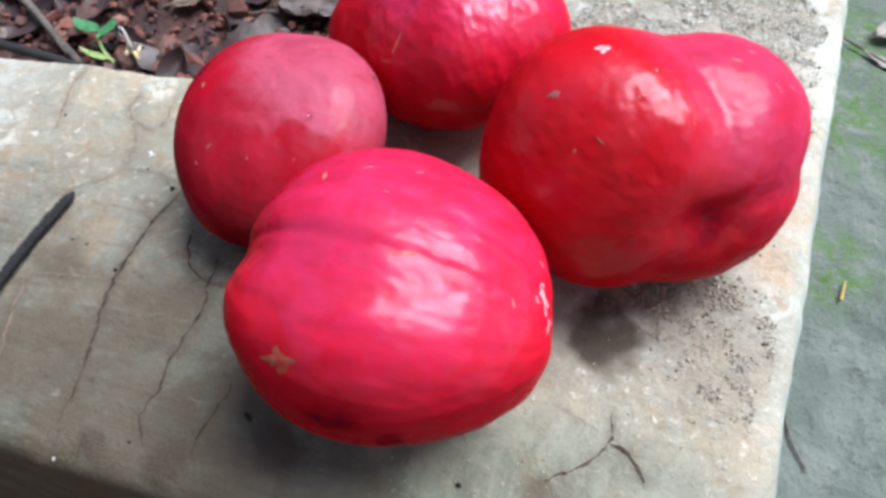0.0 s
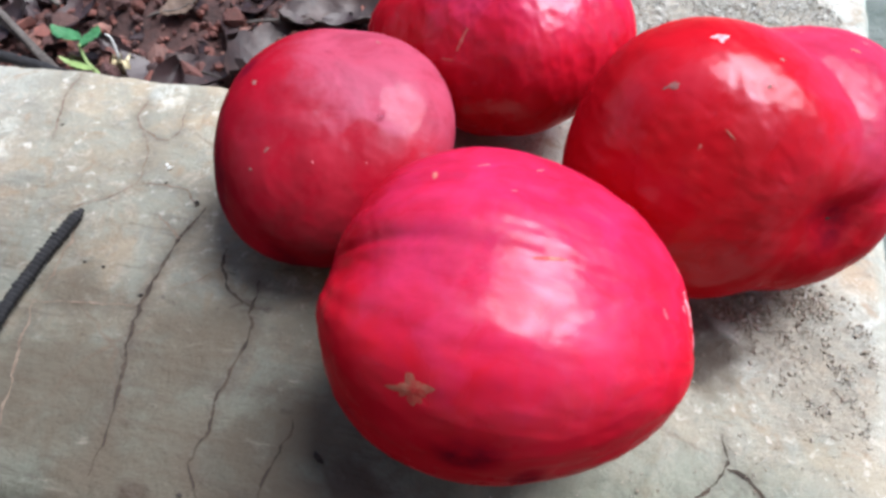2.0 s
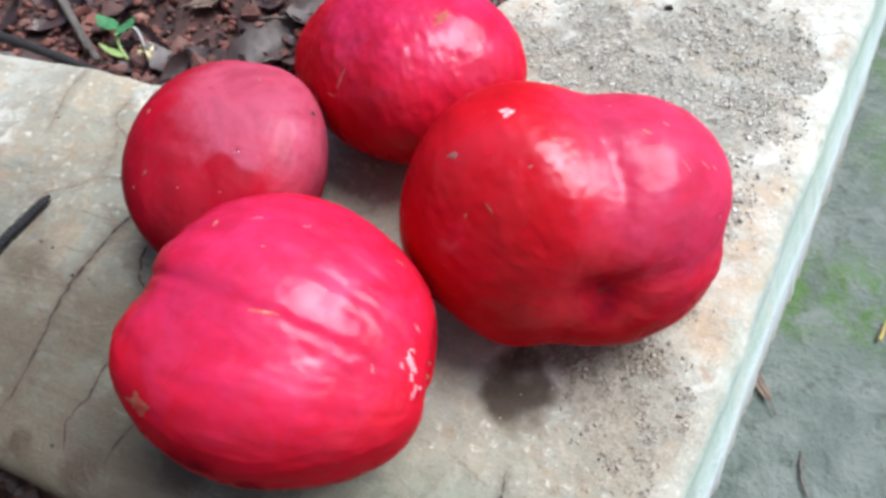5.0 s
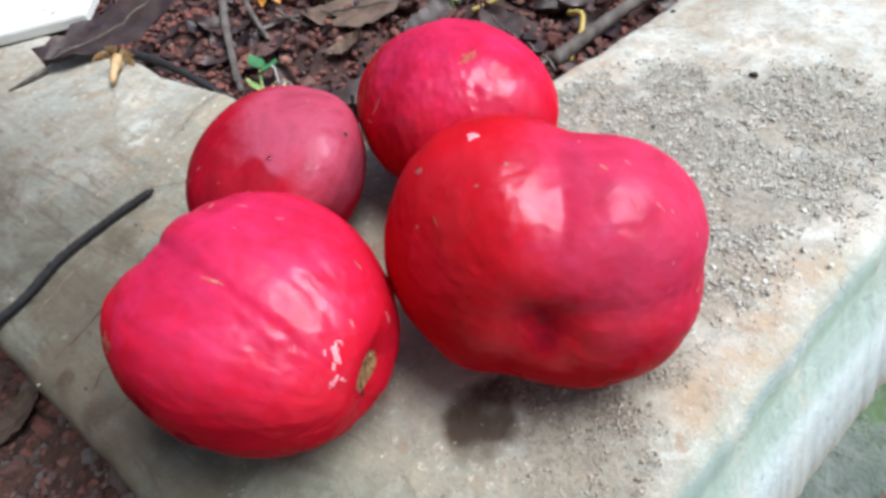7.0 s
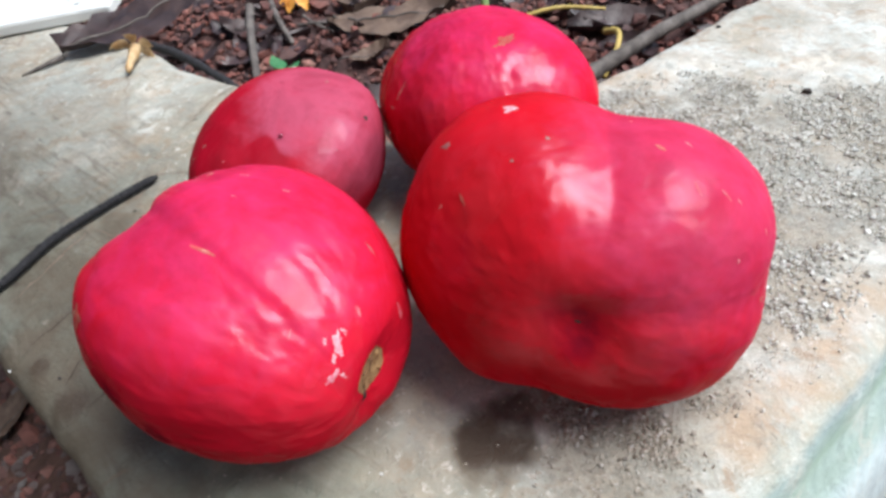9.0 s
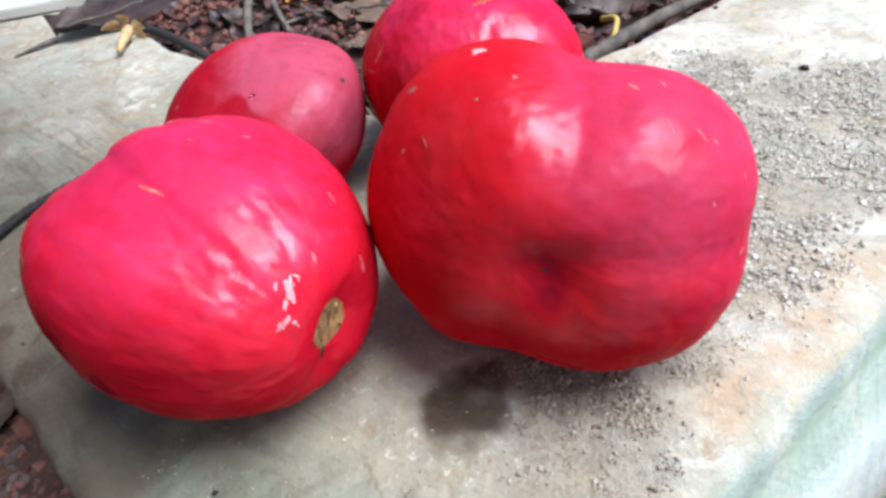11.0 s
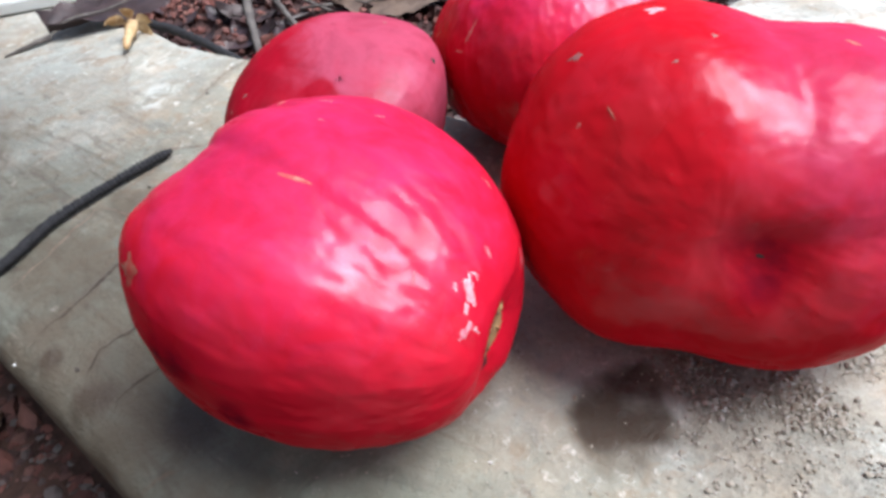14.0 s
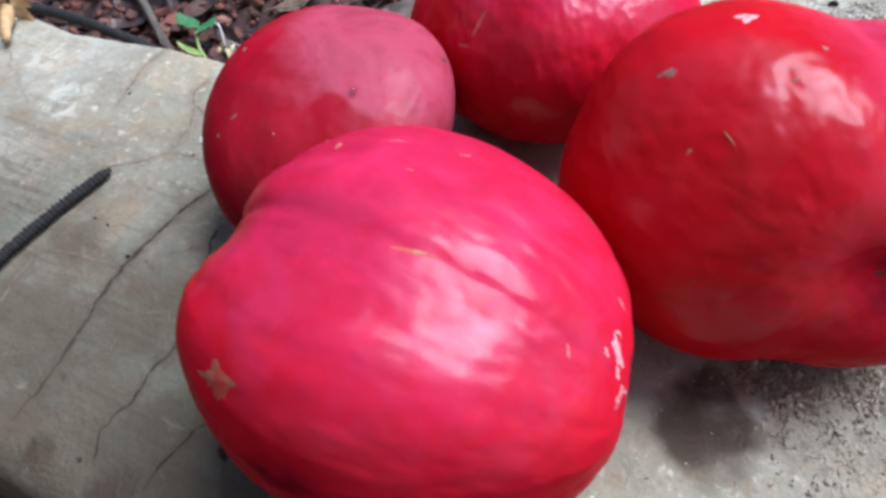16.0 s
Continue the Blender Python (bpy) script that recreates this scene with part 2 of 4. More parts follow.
    col = m.mix(m.math("MULTIPLY", m.math("MULTIPLY", craze, 0.45), bare), col, (0.135, 0.080, 0.052))
    halo = m.math("MULTIPLY", m.attr("halo"), m.step(blot, 0.32, 0.60, 0.25, 1.0))
    col = m.mix(m.math("MULTIPLY", halo, 0.85), col, (0.080, 0.062, 0.047))
    white = m.math("MULTIPLY", m.attr("white"), m.step(m.noise(95, 6, 0.75, 0.8), 0.42, 0.60))
    col = m.mix(m.math("MULTIPLY", white, 0.65), col, m.mix(m.step(m.noise(38, 4, 0.6, 0.5), 0.4, 0.6), (0.62, 0.66, 0.63), (0.70, 0.67, 0.58)))
    # small brown stains, and wide dark blobs painting shade on the front left
    col = m.mix(m.math("MULTIPLY", m.attr("stain_shade"), m.step(m.noise(55, 5, 0.65), 0.2, 0.6, 0.25, 0.75)), col, (0.095, 0.074, 0.050))
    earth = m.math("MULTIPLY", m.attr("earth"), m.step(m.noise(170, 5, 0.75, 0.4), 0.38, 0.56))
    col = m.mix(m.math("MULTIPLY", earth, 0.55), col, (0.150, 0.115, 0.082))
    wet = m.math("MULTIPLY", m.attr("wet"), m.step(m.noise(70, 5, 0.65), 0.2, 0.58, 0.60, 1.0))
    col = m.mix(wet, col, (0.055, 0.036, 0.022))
    dirt = m.math("MULTIPLY", m.attr("grit"), m.step(m.noise(260, 4, 0.75), 0.45, 0.62))
    col = m.mix(m.math("MULTIPLY", m.attr("grit"), 0.7), col, m.mix(m.step(m.noise(40, 5, 0.7), 0.4, 0.6), (0.27, 0.27, 0.23), (0.37, 0.33, 0.26)))
    col = m.mix(m.math("MULTIPLY", dirt, 0.55), col, (0.20, 0.185, 0.155))
    col = m.mix(m.step(fine, 0.62, 0.75, 0, 0.4), col, (0.12, 0.11, 0.09))
    low = m.bump(m.math("MULTIPLY", m.attr("grit"), m.noise(320, 4, 0.8)), 0.0025, 0.6, m.bump(flow, 0.0025, 0.5))
    low = m.bump(m.math("MULTIPLY", scratch, worn), 0.0005, 0.5, m.bump(m.math("MULTIPLY", craze, bare), 0.0012, -0.8, low))
    m.bump(fine, 0.0007, 0.5, m.bump(crust, 0.0014, 0.6, m.bump(blot, 0.0018, 0.6, low)))
    return m.set(Base_Color=col, Roughness=m.step(wet, 0, 1, 0.72, 0.5))


def mat_ground():
    """Old paving with moss on one side, bare dark soil on the other."""
    m = Mat("mossy_ground", 0.85)
    big, mid, fine = m.noise(3.5, 5, 0.6, 0.4), m.noise(16, 6, 0.65, 0.3), m.noise(160, 4, 0.7)
    col = m.mix(m.step(mid, 0.35, 0.65), (0.105, 0.135, 0.120), (0.175, 0.205, 0.188))
    col = m.mix(m.step(m.noise(55, 5, 0.7), 0.55, 0.66, 0, 0.7), col, (0.07, 0.085, 0.07))
    col = m.mix(m.math("MULTIPLY", m.attr("moss"), m.step(m.noise(30, 5, 0.7), 0.38, 0.6)), col, (0.075, 0.15, 0.045))
    col = m.mix(m.step(fine, 0.6, 0.75, 0, 0.5), col, (0.21, 0.235, 0.215))
    soil = m.mix(m.step(mid, 0.35, 0.65), (0.060, 0.034, 0.027), (0.14, 0.075, 0.056))
    col = m.mix(m.attr("soil"), col, soil)
    m.bump(fine, 0.006, 0.6, m.bump(mid, 0.03, 0.6))
    return m.set(Base_Color=col)


def mat_leaf(name, dark, light, rough=0.7):
    m = Mat(name, rough)
    rnd = m.node("ShaderNodeObjectInfo").outputs["Random"]
    col = m.mix(m.step(m.noise(45, 5, 0.7, 0.5), 0.35, 0.65), dark, light)
    col = m.mix(m.math("MULTIPLY", rnd, 0.5), col, tuple(0.45 * v for v in dark))
    m.bump(m.noise(150, 4, 0.7), 0.001, 0.7)
    return m.set(Base_Color=col)


SKIN_GLOSS = mat_skin("red_skin_glossy", (0.48, 0.0065, 0.018), (0.58, 0.0085, 0.028), (0.60, 0.034, 0.145), 0.27, 0.40, 0.80)
SKIN_RIBBED = mat_skin("red_skin_ribbed", (0.48, 0.0065, 0.018), (0.58, 0.0085, 0.028), (0.60, 0.034, 0.145), 0.27, 0.36, 0.80, -16.4)
SKIN_HAZY = mat_skin("red_skin_hazy", (0.46, 0.0060, 0.013), (0.56, 0.0075, 0.019), (0.55, 0.052, 0.145), 0.29, 0.40, 0.70)
SKIN_DUSTY = mat_skin("red_skin_dusty", (0.29, 0.0050, 0.016), (0.43, 0.0060, 0.024), (0.45, 0.085, 0.150), 0.42, 0.5, 0.80)
CONCRETE = mat_concrete()
GROUND = mat_ground()
SOIL = mat_plain("dark_soil", (0.036, 0.019, 0.018), (0.095, 0.042, 0.036), 60, 0.85, 0.004)
CRACK = mat_plain("crack_dirt", (0.026, 0.020, 0.016), (0.075, 0.054, 0.040), 150, 0.95)
CRACK_FAINT = mat_plain("faint_crack", (0.14, 0.10, 0.075), (0.26, 0.20, 0.155), 150, 0.95)
CHIPS = mat_island("laterite_chips", [(0.19, 0.060, 0.048), (0.34, 0.125, 0.095), (0.095, 0.042, 0.040), (0.27, 0.090, 0.070), (0.065, 0.036, 0.038), (0.40, 0.19, 0.15)], 160, 0.8, 0.002, 0.6)
# red and grey stones, lighter overall than CHIPS to make up for dim light there
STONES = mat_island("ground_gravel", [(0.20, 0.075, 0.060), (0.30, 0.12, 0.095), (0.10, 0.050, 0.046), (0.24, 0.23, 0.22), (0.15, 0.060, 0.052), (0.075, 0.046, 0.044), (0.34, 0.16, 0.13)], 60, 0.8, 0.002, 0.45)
GRAINS = mat_island("sand_grains", [(0.52, 0.51, 0.45), (0.32, 0.30, 0.24), (0.76, 0.77, 0.73), (0.24, 0.22, 0.17), (0.58, 0.58, 0.52), (0.66, 0.67, 0.63), (0.40, 0.38, 0.32)], 900, 0.8, 0.0003, 0.15)
LITTER = mat_island("leaf_scraps", [(0.032, 0.018, 0.023), (0.058, 0.033, 0.036), (0.024, 0.015, 0.020), (0.085, 0.046, 0.046), (0.042, 0.023, 0.027)], 120, 0.4, 0.0008)
CRUMBS = mat_island("earth_crumbs", [(0.36, 0.32, 0.26), (0.46, 0.42, 0.36), (0.30, 0.26, 0.20), (0.56, 0.53, 0.48), (0.20, 0.165, 0.125), (0.42, 0.38, 0.32)], 900, 0.85, 0.0003, 0.1)
CORD = mat_plain("black_stalk", (0.006, 0.006, 0.008), (0.022, 0.022, 0.026), 420, 0.8, 0.0012)
SCAR_TAN = mat_plain("dull_scar", (0.42, 0.018, 0.020), (0.36, 0.12, 0.080), 320, 0.7, 0.0003)
SCAR = mat_plain("dry_scar", (0.50, 0.040, 0.050), (0.52, 0.19, 0.15), 300, 0.8, 0.0003)
PEEL = mat_plain("peeling_skin", (0.60, 0.10, 0.16), (0.66, 0.50, 0.53), 500, 0.6, 0.0003)
SCAR_PALE = mat_plain("pale_scar", (0.58, 0.035, 0.07), (0.58, 0.19, 0.22), 300, 0.7, 0.0003)
SCAR_GREY = mat_plain("grey_scar", (0.25, 0.050, 0.055), (0.36, 0.17, 0.155), 400, 0.8, 0.0003)
CORK = mat_plain("corky_stem", (0.20, 0.085, 0.030), (0.48, 0.29, 0.13), 350, 0.9, 0.001)
CORK_DARK = mat_plain("dark_cork", (0.07, 0.028, 0.012), (0.20, 0.10, 0.045), 400, 0.9, 0.001)
BLACK = mat_plain("black_speck", (0.012, 0.009, 0.008), (0.04, 0.03, 0.025), 300, 0.8)
LEAF_DARK = mat_leaf("dead_leaf_dark", (0.034, 0.021, 0.022), (0.080, 0.048, 0.044), 0.5)
LEAF_BROWN = mat_leaf("dead_leaf_brown", (0.10, 0.062, 0.046), (0.21, 0.145, 0.105))
LEAF_PALE = mat_leaf("dead_leaf_pale", (0.30, 0.26, 0.24), (0.50, 0.46, 0.43))
LEAF_GREEN = mat_leaf("seedling_green", (0.045, 0.20, 0.075), (0.09, 0.33, 0.13), 0.45)
BLADE = mat_leaf("grass_green", (0.070, 0.24, 0.040), (0.12, 0.36, 0.065), 0.4)
STALK_GREEN = mat_plain("green_stalk", (0.20, 0.32, 0.10), (0.34, 0.45, 0.18), 120, 0.5)
PETAL = mat_plain("dried_petal", (0.40, 0.22, 0.08), (0.64, 0.50, 0.30), 90, 0.6)
PETAL_PALE = mat_plain("pale_petal", (0.55, 0.45, 0.25), (0.75, 0.68, 0.46), 120, 0.6)
ORANGE = mat_plain("orange_petal", (0.65, 0.22, 0.03), (0.85, 0.42, 0.08), 90, 0.6)
TWIG = mat_plain("grey_twig", (0.06, 0.05, 0.045), (0.17, 0.15, 0.135), 80, 0.8, 0.001)
YELLOW = mat_plain("yellow_stem", (0.40, 0.28, 0.06), (0.55, 0.42, 0.13), 80, 0.6)
SHADE_WALL = mat_plain("shade_wall_brown", (0.12, 0.090, 0.065), (0.18, 0.135, 0.10), 4, 0.9, 0.002)


def mat_tile():
    m = Mat("white_glazed_tile", 0.3)
    col = m.mix(m.step(m.noise(70, 4, 0.7), 0.62, 0.68), (0.74, 0.76, 0.74), (0.05, 0.05, 0.045))
    return m.set(Base_Color=col)


TILE = mat_tile()


def mat_water():
    m = Mat("water_drop", 0.02)
    return m.set(Base_Color=(1.0, 1.0, 1.0), Transmission_Weight=1.0, IOR=1.33)


WATER = mat_water()

# ---- the planter wall: one closed kerb round a bed of soil ----
# pairs of outer and inner corner, with the number of steps to the next pair
RIM = [
    ((-1.15, 0.342), (-0.98, 0.461), 24),
    ((-0.52, 0.168), (-0.47, 0.350), 90),
    ((-0.30, 0.107), (-0.27, 0.305), 150),
    ((0.0824, 0.0007), (-0.033, 0.254), 170),
    ((0.232, 0.352), (0.049, 0.403), 60),
    ((0.321, 0.561), (0.133, 0.556), 30),
    ((0.636, 1.30), (0.395, 1.12), 30),
    ((-0.75, 1.70), (-0.65, 1.46), 30),
    ((-1.15, 0.342), (-0.98, 0.461), 0),
]
GRIT_SPOTS = [(0.078, 0.135, 0.014), (0.100, 0.133, 0.016), (0.101, 0.107, 0.019), (0.094, 0.092, 0.014), (0.084, 0.118, 0.012),
              (0.115, 0.160, 0.012), (0.124, 0.210, 0.022), (0.125, 0.245, 0.026), (0.150, 0.275, 0.026), (0.165, 0.315, 0.030), (0.125, 0.285, 0.030),
              (0.150, 0.340, 0.022), (0.105, 0.300, 0.026), (0.075, 0.305, 0.030), (0.050, 0.318, 0.022), (0.085, 0.340, 0.020), (0.130, 0.325, 0.026),
              (0.035, 0.305, 0.02)]
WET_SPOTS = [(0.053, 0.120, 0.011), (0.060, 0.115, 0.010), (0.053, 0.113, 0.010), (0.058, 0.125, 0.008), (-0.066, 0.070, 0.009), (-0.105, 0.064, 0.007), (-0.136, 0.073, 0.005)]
# small spots are stains; those of 18 to 26 mm paint front-left shade
STAIN_SHADE_SPOTS = [(0.061, 0.106, 0.010), (-0.135, 0.078, 0.026), (-0.170, 0.112, 0.024), (-0.085, 0.052, 0.020), (-0.040, 0.040, 0.018), (-0.125, 0.125, 0.018), (0.052, 0.108, 0.008), (-0.098, 0.087, 0.013), (-0.086, 0.090, 0.010), (-0.175, 0.150, 0.012), (-0.109, 0.063, 0.008), (0.025, 0.055, 0.006)]
DIRT_SPOTS = [(0.072, 0.134, 0.006), (0.079, 0.131, 0.007), (0.100, 0.136, 0.008), (0.105, 0.131, 0.006), (0.087, 0.098, 0.006), (0.086, 0.106, 0.004), (0.082, 0.086, 0.004), (0.100, 0.117, 0.005), (0.112, 0.150, 0.006)]
WHITE_SPOTS = [(0.176, 0.256, 0.013), (0.190, 0.250, 0.012), (0.163, 0.244, 0.010), (0.203, 0.290, 0.016), (0.150, 0.142, 0.010), (0.168, 0.180, 0.010), (0.125, 0.127, 0.008), (0.118, 0.112, 0.007), (0.07, 0.362, 0.020), (0.12, 0.385, 0.022), (0.20, 0.36, 0.025), (0.17, 0.42, 0.030), (0.24, 0.45, 0.040), (-0.235, 0.235, 0.012), (-0.160, 0.265, 0.009), (-0.27, 0.27, 0.014)]
TAN_SPOTS = [(0.143, 0.203, 0.017), (0.154, 0.190, 0.014), (0.137, 0.159, 0.014), (0.130, 0.148, 0.012), (0.149, 0.170, 0.008), (0.162, 0.222, 0.010), (0.098, 0.112, 0.008), (0.103, 0.095, 0.010), (0.088, 0.078, 0.010), (0.045, 0.345, 0.014), (0.005, 0.045, 0.02), (0.035, 0.315, 0.03), (-0.13, 0.09, 0.02)]


def blobs(xy, spots, soft=0.45):
    out = np.zeros(len(xy))
    wob = 0.45 * fbm(np.c_[xy, 0 * xy[:, 0]], 75, 4, 5.0)
    for x, y, r in spots:
        d = np.hypot(xy[:, 0] - x, xy[:, 1] - y) / r + wob
        out = np.maximum(out, 1 - smooth(1 - soft, 1 + soft, d))
    return out


def rim_height(xy):
    p = np.c_[xy, 0 * xy[:, 0]]
    return 0.0006 * fbm(p, 30, 4, 2.0) + 0.0008 * fbm(p, 8, 2, 7.0) - 0.0003


CRACKS = [
    (0.0011, [(-0.131, 0.190), (-0.139, 0.174), (-0.143, 0.162), (-0.147, 0.142), (-0.148, 0.126), (-0.147, 0.107), (-0.147, 0.092), (-0.150, 0.080)]),
    (0.0006, [(-0.139, 0.174), (-0.150, 0.188)]),
    (0.0006, [(-0.147, 0.142), (-0.168, 0.145), (-0.190, 0.147)]),
    (0.0009, [(-0.104, 0.152), (-0.106, 0.138), (-0.105, 0.128), (-0.113, 0.105), (-0.114, 0.094), (-0.119, 0.082), (-0.115, 0.071)]),
    (0.0007, [(-0.119, 0.169), (-0.119, 0.159), (-0.115, 0.147), (-0.106, 0.140)]),
    (0.0007, [(-0.087, 0.095), (-0.088, 0.089), (-0.094, 0.078), (-0.096, 0.067)]),
    (0.0006, [(-0.206, 0.284), (-0.209, 0.265), (-0.207, 0.237)]),
    (0.0006, [(-0.150, 0.258), (-0.151, 0.236), (-0.159, 0.234), (-0.171, 0.247), (-0.169, 0.261)]),
    (0.0006, [(-0.170, 0.245), (-0.162, 0.226), (-0.162, 0.206)]),
    (0.0007, [(0.054, 0.082), (0.052, 0.071), (0.040, 0.063), (0.028, 0.058)]),
    (0.0007, [(0.052, 0.071), (0.058, 0.067), (0.062, 0.058)]),
    (0.0006, [(-0.180, 0.189), (-0.182, 0.172), (-0.184, 0.158), (-0.187, 0.146)]),
    (0.0006, [(-0.187, 0.146), (-0.186, 0.128), (-0.184, 0.112), (-0.183, 0.094)]),
    (0.0005, [(-0.162, 0.206), (-0.170, 0.199), (-0.180, 0.195), (-0.192, 0.189)]),
    (0.0005, [(-0.162, 0.206), (-0.150, 0.204), (-0.140, 0.200), (-0.136, 0.192)]),
    (0.0005, [(-0.119, 0.159), (-0.128, 0.153), (-0.137, 0.150)]),
]


def planter_wall():
    pairs = []
    for (o, i, n), (o2, i2, _) in zip(RIM, RIM[1:]):
        for k in range(n):
            f = k / n
            pairs.append((np.array(o) * (1 - f) + np.array(o2) * f, np.array(i) * (1 - f) + np.array(i2) * f))
    O, I = np.array([p[0] for p in pairs]), np.array([p[1] for p in pairs])
    O = O + 0.0012 * np.c_[fbm(np.c_[O, 0 * O[:, 0]], 40, 4, 1.0), fbm(np.c_[O, 0 * O[:, 0]], 40, 4, 9.0)]
    I = I + 0.0035 * np.c_[fbm(np.c_[I, 0 * I[:, 0]], 28, 4, 3.0), fbm(np.c_[I, 0 * I[:, 0]], 28, 4, 4.0)]
    way = (I - O) / np.linalg.norm(I - O, axis=1, keepdims=True)
    wide = np.linalg.norm(I - O, axis=1)
    rows, cols = len(pairs), []
    # the outer face: upright in front, with a sloping rounded lip over an undercut along the paved side
    bend = [math.pi / 2 * k / 5 for k in range(6)]
    upright = [(-0.010, -0.56), (-0.006, -0.35), (-0.002, -0.15), (0.0, -0.09), (0.0, -0.07), (0.0, -0.055), (0.0, -0.045), (0.0, -0.035), (0.0, -0.028), (0.0, -0.021)]
    upright += [(0.014 * (1 - math.cos(a + 0.1 * (1 - a))), -0.008 * (1 - math.sin(a))) for a in bend]
    lipped = [(0.012, -0.56), (0.012, -0.35), (0.010, -0.20), (-0.006, -0.135), (-0.019, -0.122), (-0.0245, -0.114), (-0.0258, -0.106), (-0.0200, -0.082), (-0.0128, -0.047), (-0.0042, -0.026)]
    lipped += [(-0.0030 + 0.0170 * (k / 5) ** 1.5, -0.012 * (1 - k / 5) ** 3) for k in range(6)]
    run = np.arange(rows)
    corner, far = sum(n for _, _, n in RIM[:3]), sum(n for _, _, n in RIM[:6])
    lip = smooth(corner - 4, corner + 6, run) * smooth(far + 25, far, run)
    chipped = 0.0016 * fbm(np.c_[O, 0 * O[:, 0]], 130, 4, 12.0)
    for k, ((o1, z1), (o2, z2)) in enumerate(zip(upright, lipped)):
        rough = chipped if 3 <= k <= 6 else 0.25 * chipped
        cols.append(np.c_[O + way * (o1 + lip * (o2 - o1 + rough))[:, None], z1 + lip * (z2 - z1)])
    faced = len(upright)
    n_top = 92
    for f in np.linspace(0, 1, n_top)[1:-1]:
        off = 0.014 + f * (wide - 0.014 - 0.012)
        cols.append(np.c_[O + way * off[:, None], np.zeros(rows)])
    for a in np.linspace(math.pi / 2, 0.0, 6):
        cols.append(np.c_[I - way * 0.012 * (1 - math.cos(a)), np.full(rows, -0.012 * (1 - math.sin(a)))])
    cols.append(np.c_[I, np.full(rows, -0.06)])
    cols.append(np.c_[I, np.full(rows, -0.20)])
    V = np.stack(cols, 1)
    nc = V.shape[1]
    V = V.reshape(-1, 3)
    V[:, 2] += np.where(V[:, 2] > -0.03, rim_height(V[:, :2]), 0.0015 * fbm(V, 25, 3, 6.0))
    faces = [(a * nc + c, a * nc + c + 1, ((a + 1) % rows) * nc + c + 1, ((a + 1) % rows) * nc + c) for a in range(rows) for c in range(nc - 1)]
    faces = [f[::-1] for f in faces]
    ob = part("planter_wall", V, faces, CONCRETE)
    xy = V[:, :2]
    outer = np.repeat(np.arange(rows), nc), np.tile(np.arange(nc), rows)
    edge = np.linalg.norm(xy - O[outer[0]], axis=1)
    right = smooth(0.04, 0.10, xy[:, 0] - 0.05 + 0.15 * (xy[:, 1] - 0.1))
    on_lip = lip[outer[0]]
    side = np.where(outer[1] < faced - 5, 1.0, (1 - 0.75 * on_lip) * (1 - smooth(0.002, 0.011, edge + 0.004 * fbm(V, 60, 3, 8.0))))
    attribute(ob, "lip", on_lip * (outer[1] < faced - 4))
    attribute(ob, "across", np.clip(-V[:, 2] / 0.107, 0, 1))
    attribute(ob, "algae", side * (0.35 + 0.65 * right))
    # paints the glare on the right and back into the surface
    attribute(ob, "pale", (0.45 + 0.55 * smooth(0.09, 0.20, xy[:, 1])) * np.clip(0.8 * smooth(-0.08, 0.07, xy[:, 0]) + 0.6 * smooth(0.10, 0.20, xy[:, 0] + 0.35 * (xy[:, 1] - 0.25)) * smooth(0.14, 0.24, xy[:, 1]) + 0.8 * smooth(0.3, 0.36, xy[:, 1]) + 0.5 * smooth(-0.19, -0.26, xy[:, 0]), 0, 1))
    attribute(ob, "tan", blobs(xy, TAN_SPOTS))
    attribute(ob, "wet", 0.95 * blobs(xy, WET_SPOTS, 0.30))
    attribute(ob, "stain_shade", blobs(xy, STAIN_SHADE_SPOTS, 0.35))
    attribute(ob, "earth", blobs(xy, DIRT_SPOTS, 0.6))
    attribute(ob, "white", blobs(xy, WHITE_SPOTS, 0.6))
    attribute(ob, "grit", blobs(xy, GRIT_SPOTS))
    halo = np.zeros(len(V))
    near = np.flatnonzero((np.abs(xy[:, 0] + 0.06) < 0.2) & (np.abs(xy[:, 1] - 0.17) < 0.18) & (V[:, 2] > -0.01))
    for width, points in CRACKS:
        c = spline(points, 8 * len(points))
        d = np.min(np.hypot(xy[near, 0, None] - c[None, :, 0], xy[near, 1, None] - c[None, :, 1]), axis=1)
        halo[near] = np.maximum(halo[near], min(1.0, (width / 0.0009) ** 2) * np.exp(-((d / 0.0034) ** 2)))
    attribute(ob, "halo", halo)
    inward = xy[:, 1] + 0.28 * np.minimum(xy[:, 0], 0) + 0.02 * fbm(V, 20, 3, 4.0)
    # dirt plus painted shade, strongest at the front left
    stain_shade = smooth(0.03, -0.12, xy[:, 0]) * (0.50 * smooth(0.140, 0.065, inward) + 0.55 * smooth(0.225, 0.13, inward))
    attribute(ob, "grime_shade", np.clip(stain_shade, 0, 1))
    # green coat by the front edge, deepened as painted shade
    attribute(ob, "film_shade", 0.95 * smooth(0.120, 0.055, xy[:, 1] + 0.28 * np.minimum(xy[:, 0], 0) + 0.015 * fbm(V, 40, 3, 4.0)) * smooth(0.125, 0.030, xy[:, 0] - 0.3 * (xy[:, 1] - 0.05)))
    return tagged(ob, "weathered grey-beige concrete planter wall, cracked and stained with pale green algae", "wall", kind="structure")


wall = planter_wall()


